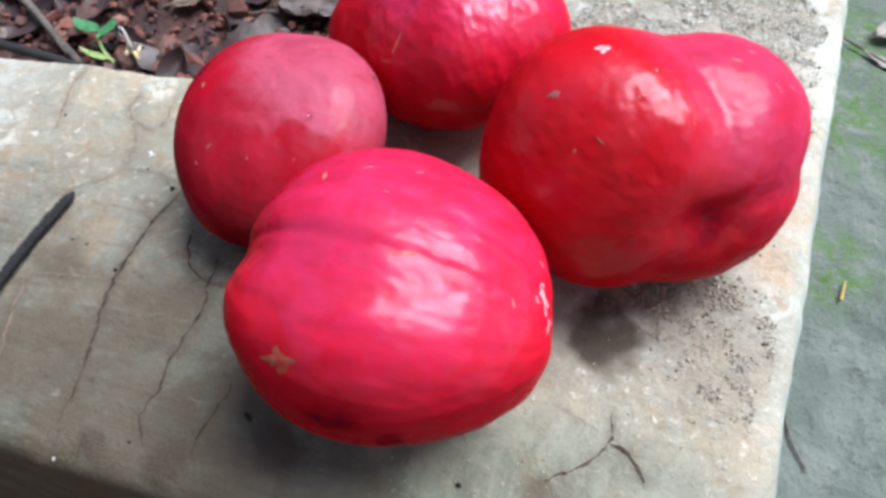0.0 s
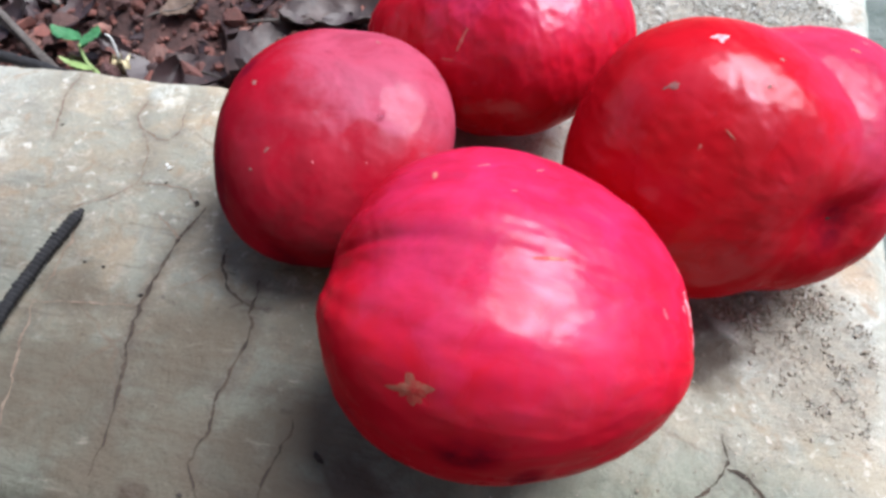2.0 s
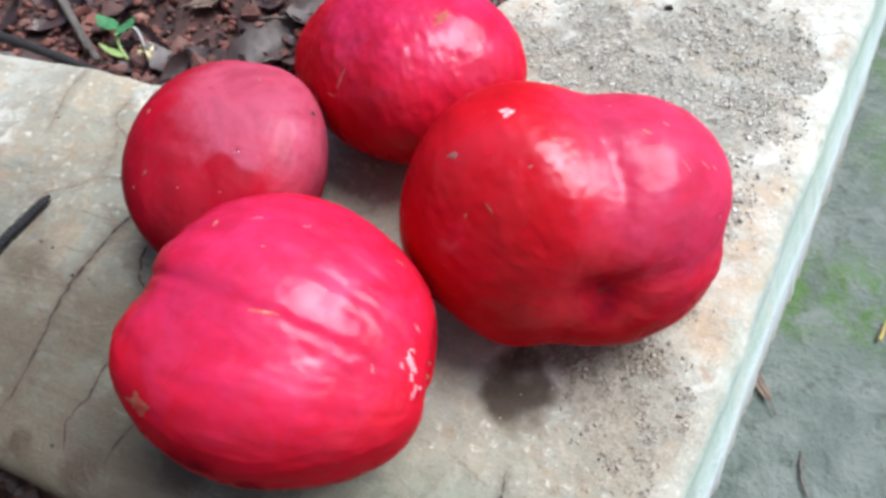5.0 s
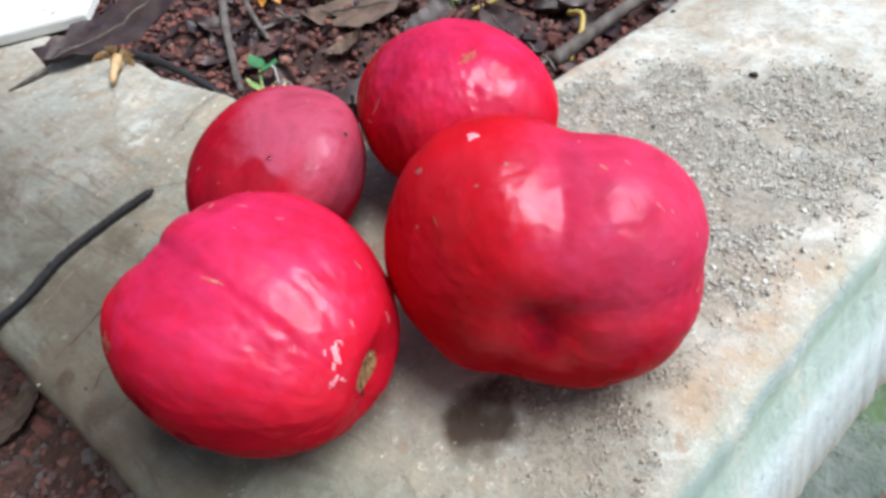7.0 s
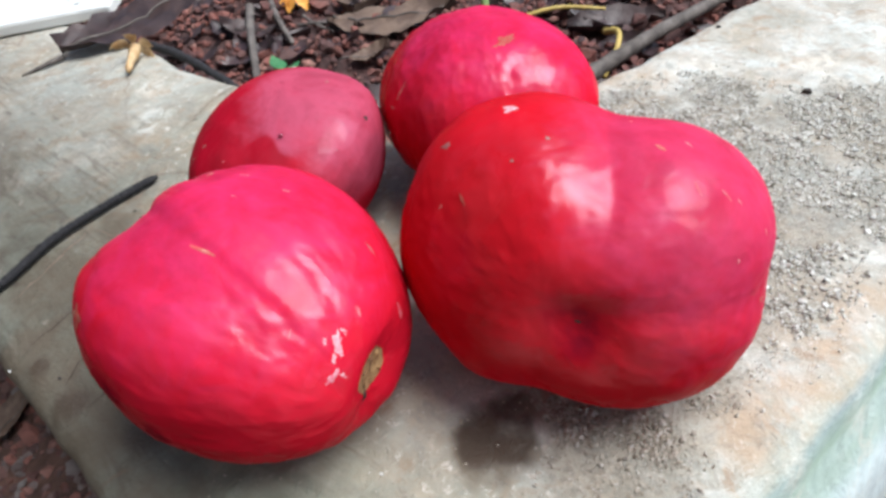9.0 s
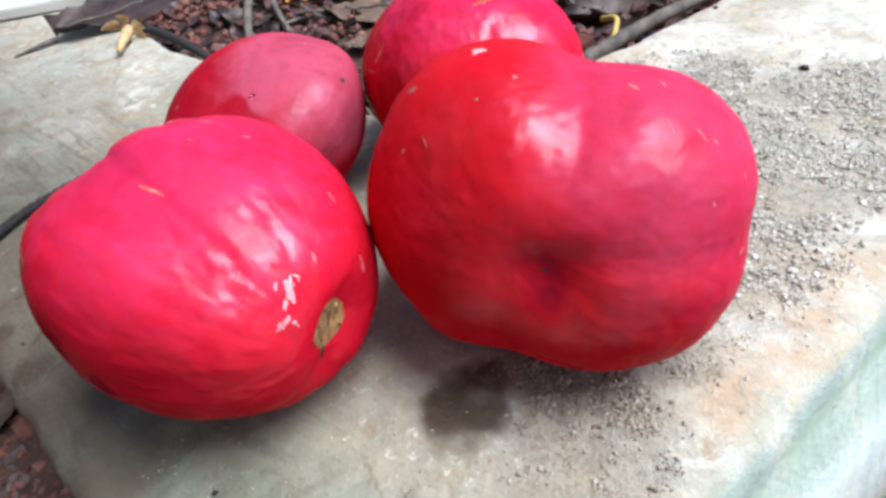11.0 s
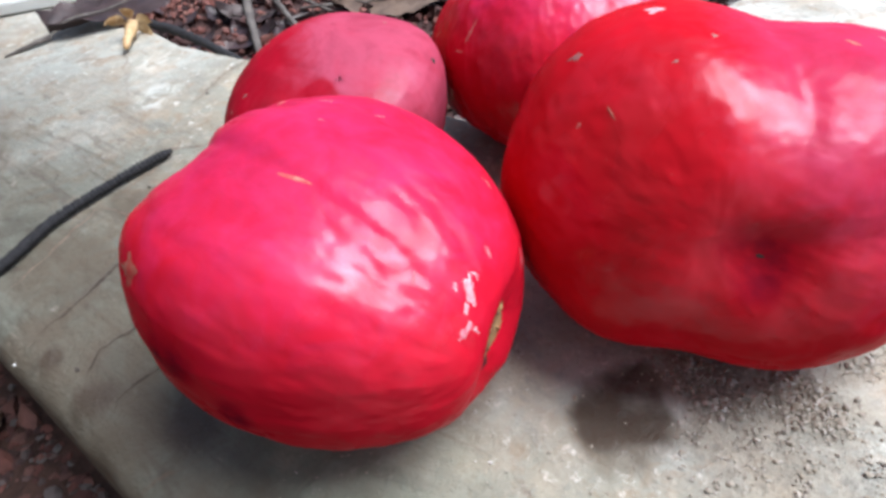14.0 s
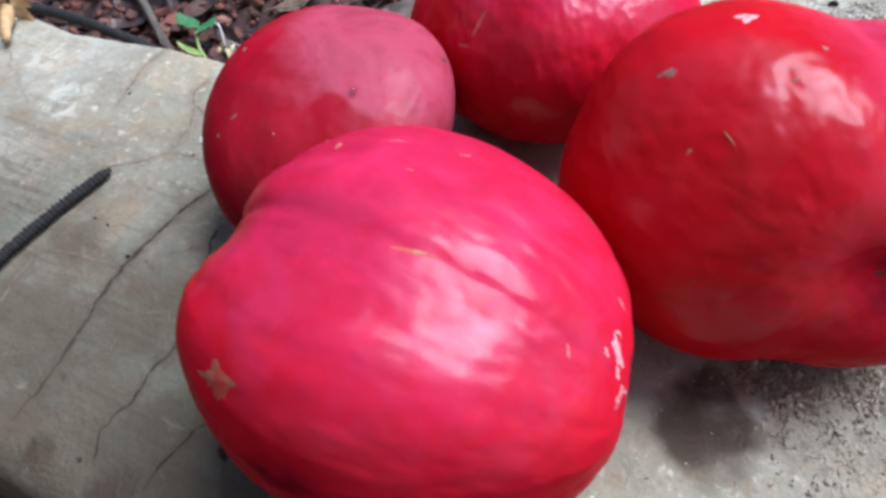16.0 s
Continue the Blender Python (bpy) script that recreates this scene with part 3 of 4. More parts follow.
def crack(width, points, seed):
    """A dirt-filled hairline crack, as a thin wavering strip let into the top."""
    rng = np.random.default_rng(seed)
    n = 14 * len(points)
    c = spline(points, n)
    at = np.c_[c, np.full(n, seed)]
    c = c + 0.0010 * np.c_[fbm(at, 190, 4, 1.0), fbm(at, 190, 4, 4.0)]
    way = np.gradient(c, axis=0)
    side = np.c_[-way[:, 1], way[:, 0]] / np.linalg.norm(way, axis=1, keepdims=True)
    w = width * np.clip(0.62 + 0.8 * fbm(at, 260, 3, 8.0), 0.25, 1.2) * (0.6 + 0.6 * rng.random(n)) * np.sin(np.linspace(0.25, 2.9, n)) ** 0.5
    a, b = c + side * w[:, None], c - side * w[:, None]
    z = rim_height(c) + 0.00025
    V = np.stack([np.c_[a, z], np.c_[b, z]], 1).reshape(-1, 3)
    return part("crack", V, [(2 * k, 2 * k + 2, 2 * k + 3, 2 * k + 1) for k in range(n - 1)], CRACK if width > 0.00065 else CRACK_FAINT, wall)


for k, (w, pts) in enumerate(CRACKS):
    crack(w, pts, k)


# ---- the soil bed, the ground and an added unseen wall behind ----
def soil_height(x, y):
    p = np.c_[x, y, 0 * x]
    return -0.056 + 0.010 * fbm(p, 14, 4, 2.5) + 0.004 * fbm(p, 60, 3, 3.5) - 0.02 * smooth(0.45, 0.9, y)


def soil_bed():
    xs, ys = np.arange(-1.1, 0.52, 0.008), np.arange(0.12, 1.62, 0.008)
    X, Y = np.meshgrid(xs, ys)
    x, y = X.ravel(), Y.ravel()
    V = np.c_[x, y, soil_height(x, y)]
    mid = [((np.array(o) + np.array(i)) / 2) for o, i, _ in RIM]
    poly = np.array(mid)
    hit = np.zeros(len(V), bool)
    for a, b in zip(poly, poly[1:]):
        cross = (a[1] > y) != (b[1] > y)
        hit ^= cross & (x < (b[0] - a[0]) * (y - a[1]) / (b[1] - a[1] + 1e-12) + a[0])
    faces = [f for f in grid_faces(len(ys), len(xs)) if hit[list(f)].all()]
    ob = part("soil", V, faces, SOIL)
    return tagged(ob, "dark reddish soil filling the planter", "soil", kind="structure")


soil = soil_bed()


def ground():
    def axis(lo, hi, step, far):
        a = np.arange(lo, hi, step)
        g = np.geomspace(step, far, 26)
        return np.r_[lo - g[::-1], a, hi + g]
    xs, ys = axis(-1.4, 1.4, 0.02, 60), axis(-0.6, 1.9, 0.02, 60)
    X, Y = np.meshgrid(xs, ys)
    x, y = X.ravel(), Y.ravel()
    p = np.c_[x, y, 0 * x]
    near = 1 - smooth(2.5, 6, np.hypot(x, y))
    V = np.c_[x, y, -0.50 + near * (0.006 * fbm(p, 9, 4, 1.5) + 0.002 * fbm(p, 60, 2, 3.3))]
    ob = part("ground", V, grid_faces(len(ys), len(xs)), GROUND)
    attribute(ob, "soil", smooth(0.05, -0.15, x + 0.06 * fbm(p, 8, 3, 6.0)))
    attribute(ob, "moss", blobs(p[:, :2], [(0.61, 0.73, 0.09), (0.47, 0.48, 0.06), (0.36, 0.50, 0.07), (0.66, 0.95, 0.10), (0.80, 0.62, 0.10)], 0.6) * near)
    return tagged(ob, "mossy grey-green paving beside bare dark soil", "ground", kind="structure")


ground()


# Unseen slab, added to hold back light from the front.
def shade_wall():
    a, b = np.array((-2.6, 0.15)), np.array((0.55, -0.92))
    n = np.array((-0.32, -0.95)) * 0.2
    foot = [a, b, b + n, a + n]
    v = [(x, y, z) for z in (-0.52, 2.4) for x, y in foot]
    f = [(0, 1, 5, 4), (1, 2, 6, 5), (2, 3, 7, 6), (3, 0, 4, 7), (4, 5, 6, 7), (3, 2, 1, 0)]
    return tagged(part("wall_south", v, f, SHADE_WALL, smooth=False), "plain dark brown unseen wall added to block light from the front", "wall", kind="structure")


shade_wall()


# ---- fruits ----
class Fruit:
    """A lobed round fruit about an axis that runs to its stem end: a stretched ball with lobes, grooves and dimples."""

    def __init__(self, centre, axis, roll, radii, taper=0.0, square=0.0, lobes=(), grooves=(), pits=(), wrinkle=0.004, seed=0, cube=0.0, bias=0.0, crumple=0.0015):
        self.c, self.rad, self.taper, self.square = np.array(centre), np.array(radii), taper, square
        self.lobes, self.wrinkle, self.seed, self.cube, self.bias, self.crumple = lobes, wrinkle, seed, cube, bias, crumple
        w = np.array(axis) / np.linalg.norm(axis)
        u = np.cross((0, 0, 1), w)
        u /= np.linalg.norm(u)
        v = np.cross(w, u)
        c, s = math.cos(radians(roll)), math.sin(radians(roll))
        self.R = np.stack([c * u + s * v, c * v - s * u, w])
        self.grooves = [(a if np.isscalar(a) else math.degrees(math.atan2(*self.toward(a)[1::-1])), d, w, *bend) for a, d, w, *bend in grooves]
        self.pits = [(self.toward(a), d, w) for a, d, w in pits]

    def rho(self, q):
        """The reach of the skin in unit directions q."""
        ct = np.clip(q[:, 2], -1, 1)
        st, ph = np.sqrt(1 - ct**2), np.arctan2(q[:, 1], q[:, 0])
        r = 1 + self.taper * ct + self.square * (ct**2 - 0.33) + self.cube * ct**3
        for k, amp, at in self.lobes:
            r = r + st**2 * amp * np.cos(k * ph - radians(at))
        for way, d, wide in self.pits:
            r = r - d * np.exp(-((np.arccos(np.clip(q @ way, -1, 1)) / wide) ** 2))
        for at, depth, width, *bend in self.grooves:
            veer = bend[0] * np.clip(ct - 0.15, 0, 1) ** 2 if bend else 0.0
            dp = (ph - np.radians(at + veer) + np.pi) % (2 * np.pi) - np.pi
            r = r - depth * (1 - self.bias * ct) * smooth(0.1, 0.85, st) * np.exp(-((dp / width) ** 2))
        if self.wrinkle:
            r = r + self.wrinkle * fbm(q * (1, 1, 0.35), 5.0, 4, self.seed) + 0.22 * self.wrinkle * fbm(q * (1, 1, 0.28), 17.0, 3, self.seed + 3)
            r = r + self.crumple * fbm(q, 14.0, 3, self.seed + 8)
        return r

    def local(self, q, lift=0.0):
        """Skin points, from the fruit's centre, in unit directions q of its own frame."""
        p = (q * self.rho(q)[:, None] * self.rad) @ self.R
        return p + lift * p / np.linalg.norm(p, axis=1, keepdims=True)

    def toward(self, place):
        q = self.R @ (np.array(place) - self.c) / self.rad
        return q / np.linalg.norm(q)

    def body(self, mat, parent, bloom_sheen, dark_areas=(), rows=150, cols=340):
        th, ph = np.meshgrid(np.linspace(0.002, np.pi - 0.002, rows), np.linspace(0, 2 * np.pi, cols, endpoint=False), indexing="ij")
        q = np.stack([np.sin(th) * np.cos(ph), np.sin(th) * np.sin(ph), np.cos(th)], -1).reshape(-1, 3)
        V = self.local(q)
        low = V[:, 2].min()
        faces = grid_faces(rows, cols, True) + [tuple(range(cols))[::-1], tuple((rows - 1) * cols + k for k in range(cols))]
        ob = part("skin", V, [f[::-1] for f in faces], mat, parent)
        attribute(ob, "bloom_sheen", bloom_sheen(V, V / np.linalg.norm(V, axis=1, keepdims=True)))
        P, darkened = V + self.c, np.zeros(len(V))
        for place, size in dark_areas:
            darkened = np.maximum(darkened, 1 - smooth(0.3, 1.1, np.linalg.norm(P - place, axis=1) / size + 0.35 * fbm(P, 70, 4, 2.0)))
        attribute(ob, "bruise_dark", darkened)
        return ob

    def patch(self, name, place, size, mat, parent, label="", points=7, ragged=0.35, turn=0.0, seed=0, lift=0.00015, arms=0):
        """A ragged flat mark on the skin at the place: size (long, wide) in metres."""
        rng = np.random.default_rng(seed)
        q0 = self.toward(place)
        base = self.local(q0[None])[0]
        n = base / np.linalg.norm(base)
        a = np.cross(n, (0.0, 0.0, 1.0))
        a /= np.linalg.norm(a)
        b = np.cross(n, a)
        c, s = math.cos(radians(turn)), math.sin(radians(turn))
        a, b = c * a + s * b, c * b - s * a
        ring, k = [base], 4
        ang = np.linspace(0, 2 * np.pi, points * 3, endpoint=False)
        reach = np.interp(np.linspace(0, points, points * 3, endpoint=False), range(points + 1), np.append(w := 1 + ragged * rng.uniform(-1, 1, points), w[0]))
        if arms:
            ang = np.linspace(0, 2 * np.pi, 54, endpoint=False)
            arm = np.maximum(np.cos(arms * ang + 0.6 * np.sin(ang + seed)), 0) ** 1.5
            reach = 0.80 + arm * (0.45 + 0.25 * np.cos(ang + seed)) + 0.09 * np.convolve(np.tile(rng.normal(size=54), 3), (0.5, 1, 0.5), "same")[54:108]
        for f in np.linspace(0, 1, k)[1:]:
            for t, r in zip(ang, reach):
                ring.append(base + f * r * (0.5 * size[0] * math.cos(t) * a + 0.5 * size[1] * math.sin(t) * b))
        P = np.array(ring)
        Q = (P @ self.R.T) / self.rad
        Q /= np.linalg.norm(Q, axis=1, keepdims=True)
        V = self.local(Q)
        f = np.r_[0, np.repeat(np.linspace(0, 1, k)[1:], len(ang))]
        V = V + ((lift * (1.15 - f))[:, None]) * V / np.linalg.norm(V, axis=1, keepdims=True)
        m = len(ang)
        faces = [(0, 1 + j, 1 + (j + 1) % m) for j in range(m)]
        for r in range(k - 2):
            faces += [(1 + r * m + j, 1 + (r + 1) * m + j, 1 + (r + 1) * m + (j + 1) % m, 1 + r * m + (j + 1) % m) for j in range(m)]
        return part(name, V, faces, mat, parent, label)


# Pink on upward skin: skylight painted into the colour.
def top_skylight(V, n):
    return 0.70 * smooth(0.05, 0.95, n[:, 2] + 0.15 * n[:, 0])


def fruit_with_stem():
    f = Fruit((-0.0233, 0.1059, 0.0446), (0.959, -0.282, -0.009), 2.1, (0.0496, 0.0446, 0.0558), -0.064, -0.058,
              [(2, 0.053, -92), (3, 0.011, 107), (4, 0.025, 133)], [(110, 0.080, 0.28), (-137, 0.050, 0.38), (24, 0.014, 0.35), (168, 0.012, 0.22), ((-0.0148, 0.094, 0.0848), 0.012, 0.05), (75, 0.009, 0.07), (128, 0.008, 0.06), (60, 0.008, 0.06)],
              [((0.025, 0.101, 0.042), 0.14, 0.36), ((0.025, 0.101, 0.042), 0.035, 0.20), ((0.0262, 0.093, 0.0305), 0.05, 0.20)], 0.008, 3, 0.157, 0.5)
    e = empty("red_fruit", f.c, "glossy bright red ribbed fruit with corky stem hole, on concrete", "fruit", "red fruits on the planter wall")
    f.body(SKIN_RIBBED, e, top_skylight, [((-0.034, 0.060, 0.056), 0.009), ((-0.020, 0.056, 0.045), 0.007), ((-0.060, 0.080, 0.050), 0.008)])
    return f, e


def fruit_dusty():
    f = Fruit((-0.0754, 0.1876, 0.0334), (-0.113, -0.957, -0.267), 16.0, (0.0485, 0.0348, 0.0469), -0.032, 0.017, [(3, 0.006, -83), (4, 0.054, 81)], (), (), 0.004, 11)
    e = empty("red_fruit", f.c, "small dull red fruit with a dusty pink bloom, on concrete", "fruit", "red fruits on the planter wall")
    rub = np.array((-0.062, 0.158, 0.055)) - f.c
    # darker purple patches, the widest on the left side
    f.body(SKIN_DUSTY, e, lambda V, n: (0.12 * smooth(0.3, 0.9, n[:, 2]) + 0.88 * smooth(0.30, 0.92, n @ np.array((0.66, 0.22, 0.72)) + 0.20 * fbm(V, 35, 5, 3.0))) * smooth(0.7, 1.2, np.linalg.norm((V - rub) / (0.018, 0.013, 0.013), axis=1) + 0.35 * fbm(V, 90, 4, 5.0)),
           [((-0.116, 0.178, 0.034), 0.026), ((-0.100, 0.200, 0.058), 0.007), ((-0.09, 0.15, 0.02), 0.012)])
    return f, e


def fruit_lobed():
    f = Fruit((0.0674, 0.1639, 0.0476), (0.066, -0.934, 0.352), -8.0, (0.0597, 0.0488, 0.0467), 0.008, -0.008, [(3, 0.024, -130), (4, 0.044, 173)],
              [(88, 0.088, 0.32, -34.0), (89, 0.011, 0.075, -47.0), (-1, -0.035, 0.3), (-109, -0.10, 0.3), (178, -0.015, 0.35), ((0.119, 0.145, 0.056), 0.030, 0.22), (-45, 0.02, 0.2)],
              [((0.0810, 0.122, 0.060), 0.080, 0.33), ((0.0805, 0.1245, 0.0578), 0.05, 0.18), ((0.06, 0.21, 0.03), 0.10, 0.35)], 0.007, 23, crumple=0.0022)
    e = empty("red_fruit", f.c, "large two-lobed glossy red fruit with a sunken blossom end", "fruit", "red fruits on the planter wall")
    # bruising at the blossom end, widened to paint the pit's dark hollow
    # pink dust on the right lobe, strengthened to paint glare from that side
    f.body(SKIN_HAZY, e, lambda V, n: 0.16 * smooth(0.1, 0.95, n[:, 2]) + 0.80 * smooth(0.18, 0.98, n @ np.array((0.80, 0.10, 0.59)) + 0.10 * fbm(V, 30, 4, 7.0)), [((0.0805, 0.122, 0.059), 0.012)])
    return f, e


def fruit_far():
    f = Fruit((-0.0059, 0.2478, 0.0382), (-0.191, 0.258, 0.947), -3.3, (0.0487, 0.0563, 0.0402), 0.004, -0.003, [(2, 0.06, -94), (3, 0.02, -57), (4, 0.056, -150)],
              [(-12, 0.045, 0.3), (44, 0.041, 0.3)], (), 0.012, 31, 0.036, crumple=0.0022)
    e = empty("red_fruit", f.c, "glossy bright red wrinkled fruit with a tan star scar", "fruit", "red fruits on the planter wall")
    f.body(SKIN_GLOSS, e, top_skylight)
    return f, e


A, A_ob = fruit_with_stem()
B, B_ob = fruit_dusty()
C, C_ob = fruit_lobed()
D, D_ob = fruit_far()


# ---- marks on the skins ----
def marks(f, e, rows):
    for k, (name, place, size, mat, label, turn, points, ragged) in enumerate(rows):
        if name == "fleck" and mat != PEEL:
            size = (0.72 * size[0], 0.85 * size[1])
        f.patch(name, place, size, mat, e, label, points, ragged, turn, 7 * k + 1, arms=4 if "star" in label else 0)


FLECK = "small pale corky fleck"
marks(A, A_ob, [
    ("scar", (-0.0472, 0.0686, 0.0718), (0.0098, 0.0066), SCAR_TAN, "tan star-shaped dry scar", 25, 17, 0.7),
    ("scratch", (-0.0148, 0.0940, 0.0848), (0.0085, 0.0010), SCAR, "thin tan scratch", -38, 6, 0.3),
    ("fleck", (0.0251, 0.0929, 0.0637), (0.0058, 0.0022), PEEL, "white peeling skin beside the stem hole", 60, 13, 0.75),
    ("fleck", (0.0250, 0.0853, 0.0577), (0.0044, 0.0018), PEEL, "white peeling skin beside the stem hole", 20, 13, 0.75),
    ("fleck", (0.0252, 0.0960, 0.0650), (0.0030, 0.0014), PEEL, FLECK, 100, 11, 0.8),
    ("fleck", (0.0246, 0.0890, 0.0612), (0.0026, 0.0012), PEEL, FLECK, 30, 11, 0.8),
    ("fleck", (0.0262, 0.0885, 0.0560), (0.0022, 0.0010), PEEL, FLECK, 120, 11, 0.8),
    ("fleck", (0.0225, 0.0905, 0.0660), (0.0018, 0.0009), PEEL, FLECK, 60, 9, 0.7),
    ("fleck", (0.0251, 0.1034, 0.0652), (0.0045, 0.0015), SCAR_PALE, FLECK, 70, 7, 0.5),
    ("fleck", (0.0272, 0.1176, 0.0508), (0.0070, 0.0018), SCAR_PALE, FLECK, 80, 7, 0.5),
    ("fleck", (0.0170, 0.1241, 0.0673), (0.0060, 0.0012), SCAR_GREY, FLECK, 50, 6, 0.4),
    ("fleck", (0.0145, 0.0870, 0.0697), (0.0035, 0.0008), SCAR_PALE, FLECK, 40, 6, 0.4),
    ("fleck", (-0.0263, 0.1264, 0.0839), (0.0060, 0.0007), SCAR_PALE, FLECK, 10, 6, 0.4),
    ("fleck", (-0.0112, 0.1263, 0.0819), (0.0040, 0.0010), SCAR_PALE, FLECK, 60, 6, 0.5),
    ("fleck", (-0.0395, 0.1240, 0.0830), (0.0032, 0.0016), SCAR, FLECK, 40, 6, 0.5),
    ("fleck", (-0.0200, 0.1150, 0.0880), (0.0020, 0.0007), SCAR_PALE, FLECK, 15, 6, 0.5),
])
marks(B, B_ob, [
    ("speck", (-0.0331, 0.1982, 0.0580), (0.0022, 0.0022), BLACK, "dark pit in the skin", 0, 7, 0.4),
    ("fleck", (-0.0977, 0.1893, 0.0641), (0.0028, 0.0022), SCAR_GREY, "small grey scab", 0, 7, 0.4),
    ("fleck", (-0.0921, 0.1635, 0.0571), (0.0034, 0.0013), SCAR_GREY, FLECK, 60, 9, 0.6),
    ("fleck", (-0.0983, 0.1601, 0.0512), (0.0022, 0.0013), SCAR_GREY, FLECK, 20, 7, 0.4),
    ("fleck", (-0.0599, 0.1573, 0.0556), (0.0016, 0.0008), SCAR_PALE, FLECK, 0, 6, 0.3),
    ("fleck", (-0.0773, 0.1580, 0.0559), (0.0014, 0.0008), SCAR_PALE, FLECK, 0, 6, 0.3),
    ("fleck", (-0.0560, 0.2060, 0.0660), (0.0030, 0.0018), SCAR_GREY, "small grey scab", 0, 7, 0.4),
])
marks(C, C_ob, [
    ("scar", (0.0465, 0.1660, 0.0955), (0.0040, 0.0032), PEEL, "pale grey diamond-shaped scab", 45, 9, 0.7),
    ("scar", (0.0312, 0.1537, 0.0874), (0.0042, 0.0022), SCAR_GREY, "grey-brown scab", 60, 13, 0.8),
    ("fleck", (0.0367, 0.1363, 0.0790), (0.0026, 0.0009), SCAR, FLECK, 85, 6, 0.3),
    ("scratch", (0.0439, 0.1363, 0.0832), (0.0042, 0.0006), SCAR_TAN, "thin pale scratch", -20, 6, 0.4),
    ("fleck", (0.0560, 0.1470, 0.0900), (0.0030, 0.0012), SCAR_GREY, "small grey scab", 30, 9, 0.7),
    ("fleck", (0.0620, 0.1560, 0.0930), (0.0022, 0.0012), SCAR_GREY, "small grey scab", 70, 9, 0.7),
    ("speck", (0.0806, 0.1250, 0.0578), (0.0014, 0.0012), BLACK, "dark blossom scar", 0, 7, 0.5),
    ("fleck", (0.1219, 0.1580, 0.0491), (0.0030, 0.0018), SCAR, FLECK, 0, 6, 0.3),
    ("fleck", (0.1022, 0.1555, 0.0861), (0.0060, 0.0007), SCAR_PALE, FLECK, 60, 6, 0.4),
    ("fleck", (0.1088, 0.1590, 0.0828), (0.0050, 0.0010), SCAR_PALE, FLECK, 80, 6, 0.4),
    ("fleck", (0.1123, 0.1600, 0.0800), (0.0026, 0.0008), SCAR_PALE, FLECK, 80, 6, 0.4),
    ("fleck", (0.1200, 0.1615, 0.0704), (0.0028, 0.0010), SCAR_PALE, FLECK, 70, 6, 0.4),
    ("fleck", (0.1154, 0.1488, 0.0699), (0.0022, 0.0008), SCAR_PALE, FLECK, 70, 6, 0.4),
    ("fleck", (0.0783, 0.1770, 0.0858), (0.0020, 0.0010), SCAR_PALE, FLECK, 0, 6, 0.4),
    ("fleck", (0.0905, 0.1650, 0.0896), (0.0040, 0.0012), SCAR, FLECK, 60, 6, 0.4),
    ("fleck", (0.0964, 0.1700, 0.0885), (0.0034, 0.0007), SCAR_PALE, FLECK, 40, 6, 0.4),
])
marks(D, D_ob, [
    ("scar", (0.0157, 0.2322, 0.0792), (0.0095, 0.0042), SCAR_TAN, "tan star-shaped dry scar", 10, 13, 0.8),
    ("scratch", (-0.0249, 0.2141, 0.0619), (0.0095, 0.0011), SCAR, "thin tan scratch", 75, 6, 0.4),
    ("scratch", (-0.0293, 0.2128, 0.0545), (0.0060, 0.0011), SCAR, "thin tan scratch", 10, 6, 0.4),
])


def stem_hole():
    """The corky plug at the bottom of the stem pit, with a shred of black calyx."""
    plug = A.patch("stem_plug", (0.0255, 0.0992, 0.0437), (0.0165, 0.0145), CORK, A_ob, "brown corky plug in the stem hole", 11, 0.12, 80, 3, 0.0006)
    A.patch("stem_core", (0.0258, 0.1000, 0.0450), (0.0085, 0.0048), CORK_DARK, plug, "dark sunken middle of the stem plug", 9, 0.4, 70, 5, 0.0010)
    for k, (dy, dz) in enumerate(((-0.0035, 0.004), (0.0042, 0.003), (-0.0045, -0.002), (0.004, -0.0045), (0.0, 0.0062))):
        A.patch("cork_fibre", (0.0256, 0.0992 + dy, 0.0440 + dz), (0.0034, 0.0009), CORK if k % 2 else CORK_DARK, plug, "", 6, 0.5, 37 * k, 20 + k, 0.0011)
    A.patch("calyx_shred", (0.0271, 0.0940, 0.0361), (0.0050, 0.0014), BLACK, A_ob, "black shred of dried calyx", 6, 0.3, 70, 4, 0.0008)


stem_hole()


def water_drop():
    p = B.local(B.toward((-0.0549, 0.1709, 0.0632))[None])[0] + B.c
    n = (p - B.c) / np.linalg.norm(p - B.c)
    bm = bmesh.new()
    bmesh.ops.create_uvsphere(bm, u_segments=16, v_segments=10, radius=0.0011)
    me = bpy.data.meshes.new("water_drop")
    bm.to_mesh(me)
    bm.free()
    me.shade_smooth()
    me.materials.append(WATER)
    ob = new("water_drop", me)
    ob.matrix_world = Matrix.Translation(p + 0.0003 * n) @ Vector(n).to_track_quat("Z", "X").to_matrix().to_4x4() @ Matrix.Diagonal((1, 1.2, 0.6, 1))
    return tagged(ob, "clear water drop clinging to the dusty fruit", "water drop")


water_drop()


# ---- the black stalk lying on the wall ----
def black_stalk():
    path = spline([(-0.1795, 0.189, 0.003), (-0.190, 0.158, 0.003), (-0.196, 0.130, 0.003), (-0.194, 0.104, 0.003), (-0.197, 0.084, 0.003), (-0.206, 0.070, 0.003)], 240)
    r = 0.0022 + 0.00055 * np.sin(np.arange(240) * 2.1)
    r[:8] *= np.sqrt(np.linspace(0.1, 1, 8))
    V, F_ = tube(path, r, 10, 0.10, 4)
    return tagged(part("dry_stalk", V, F_, CORD), "black ringed dry stalk lying on the concrete", "stalk")


black_stalk()


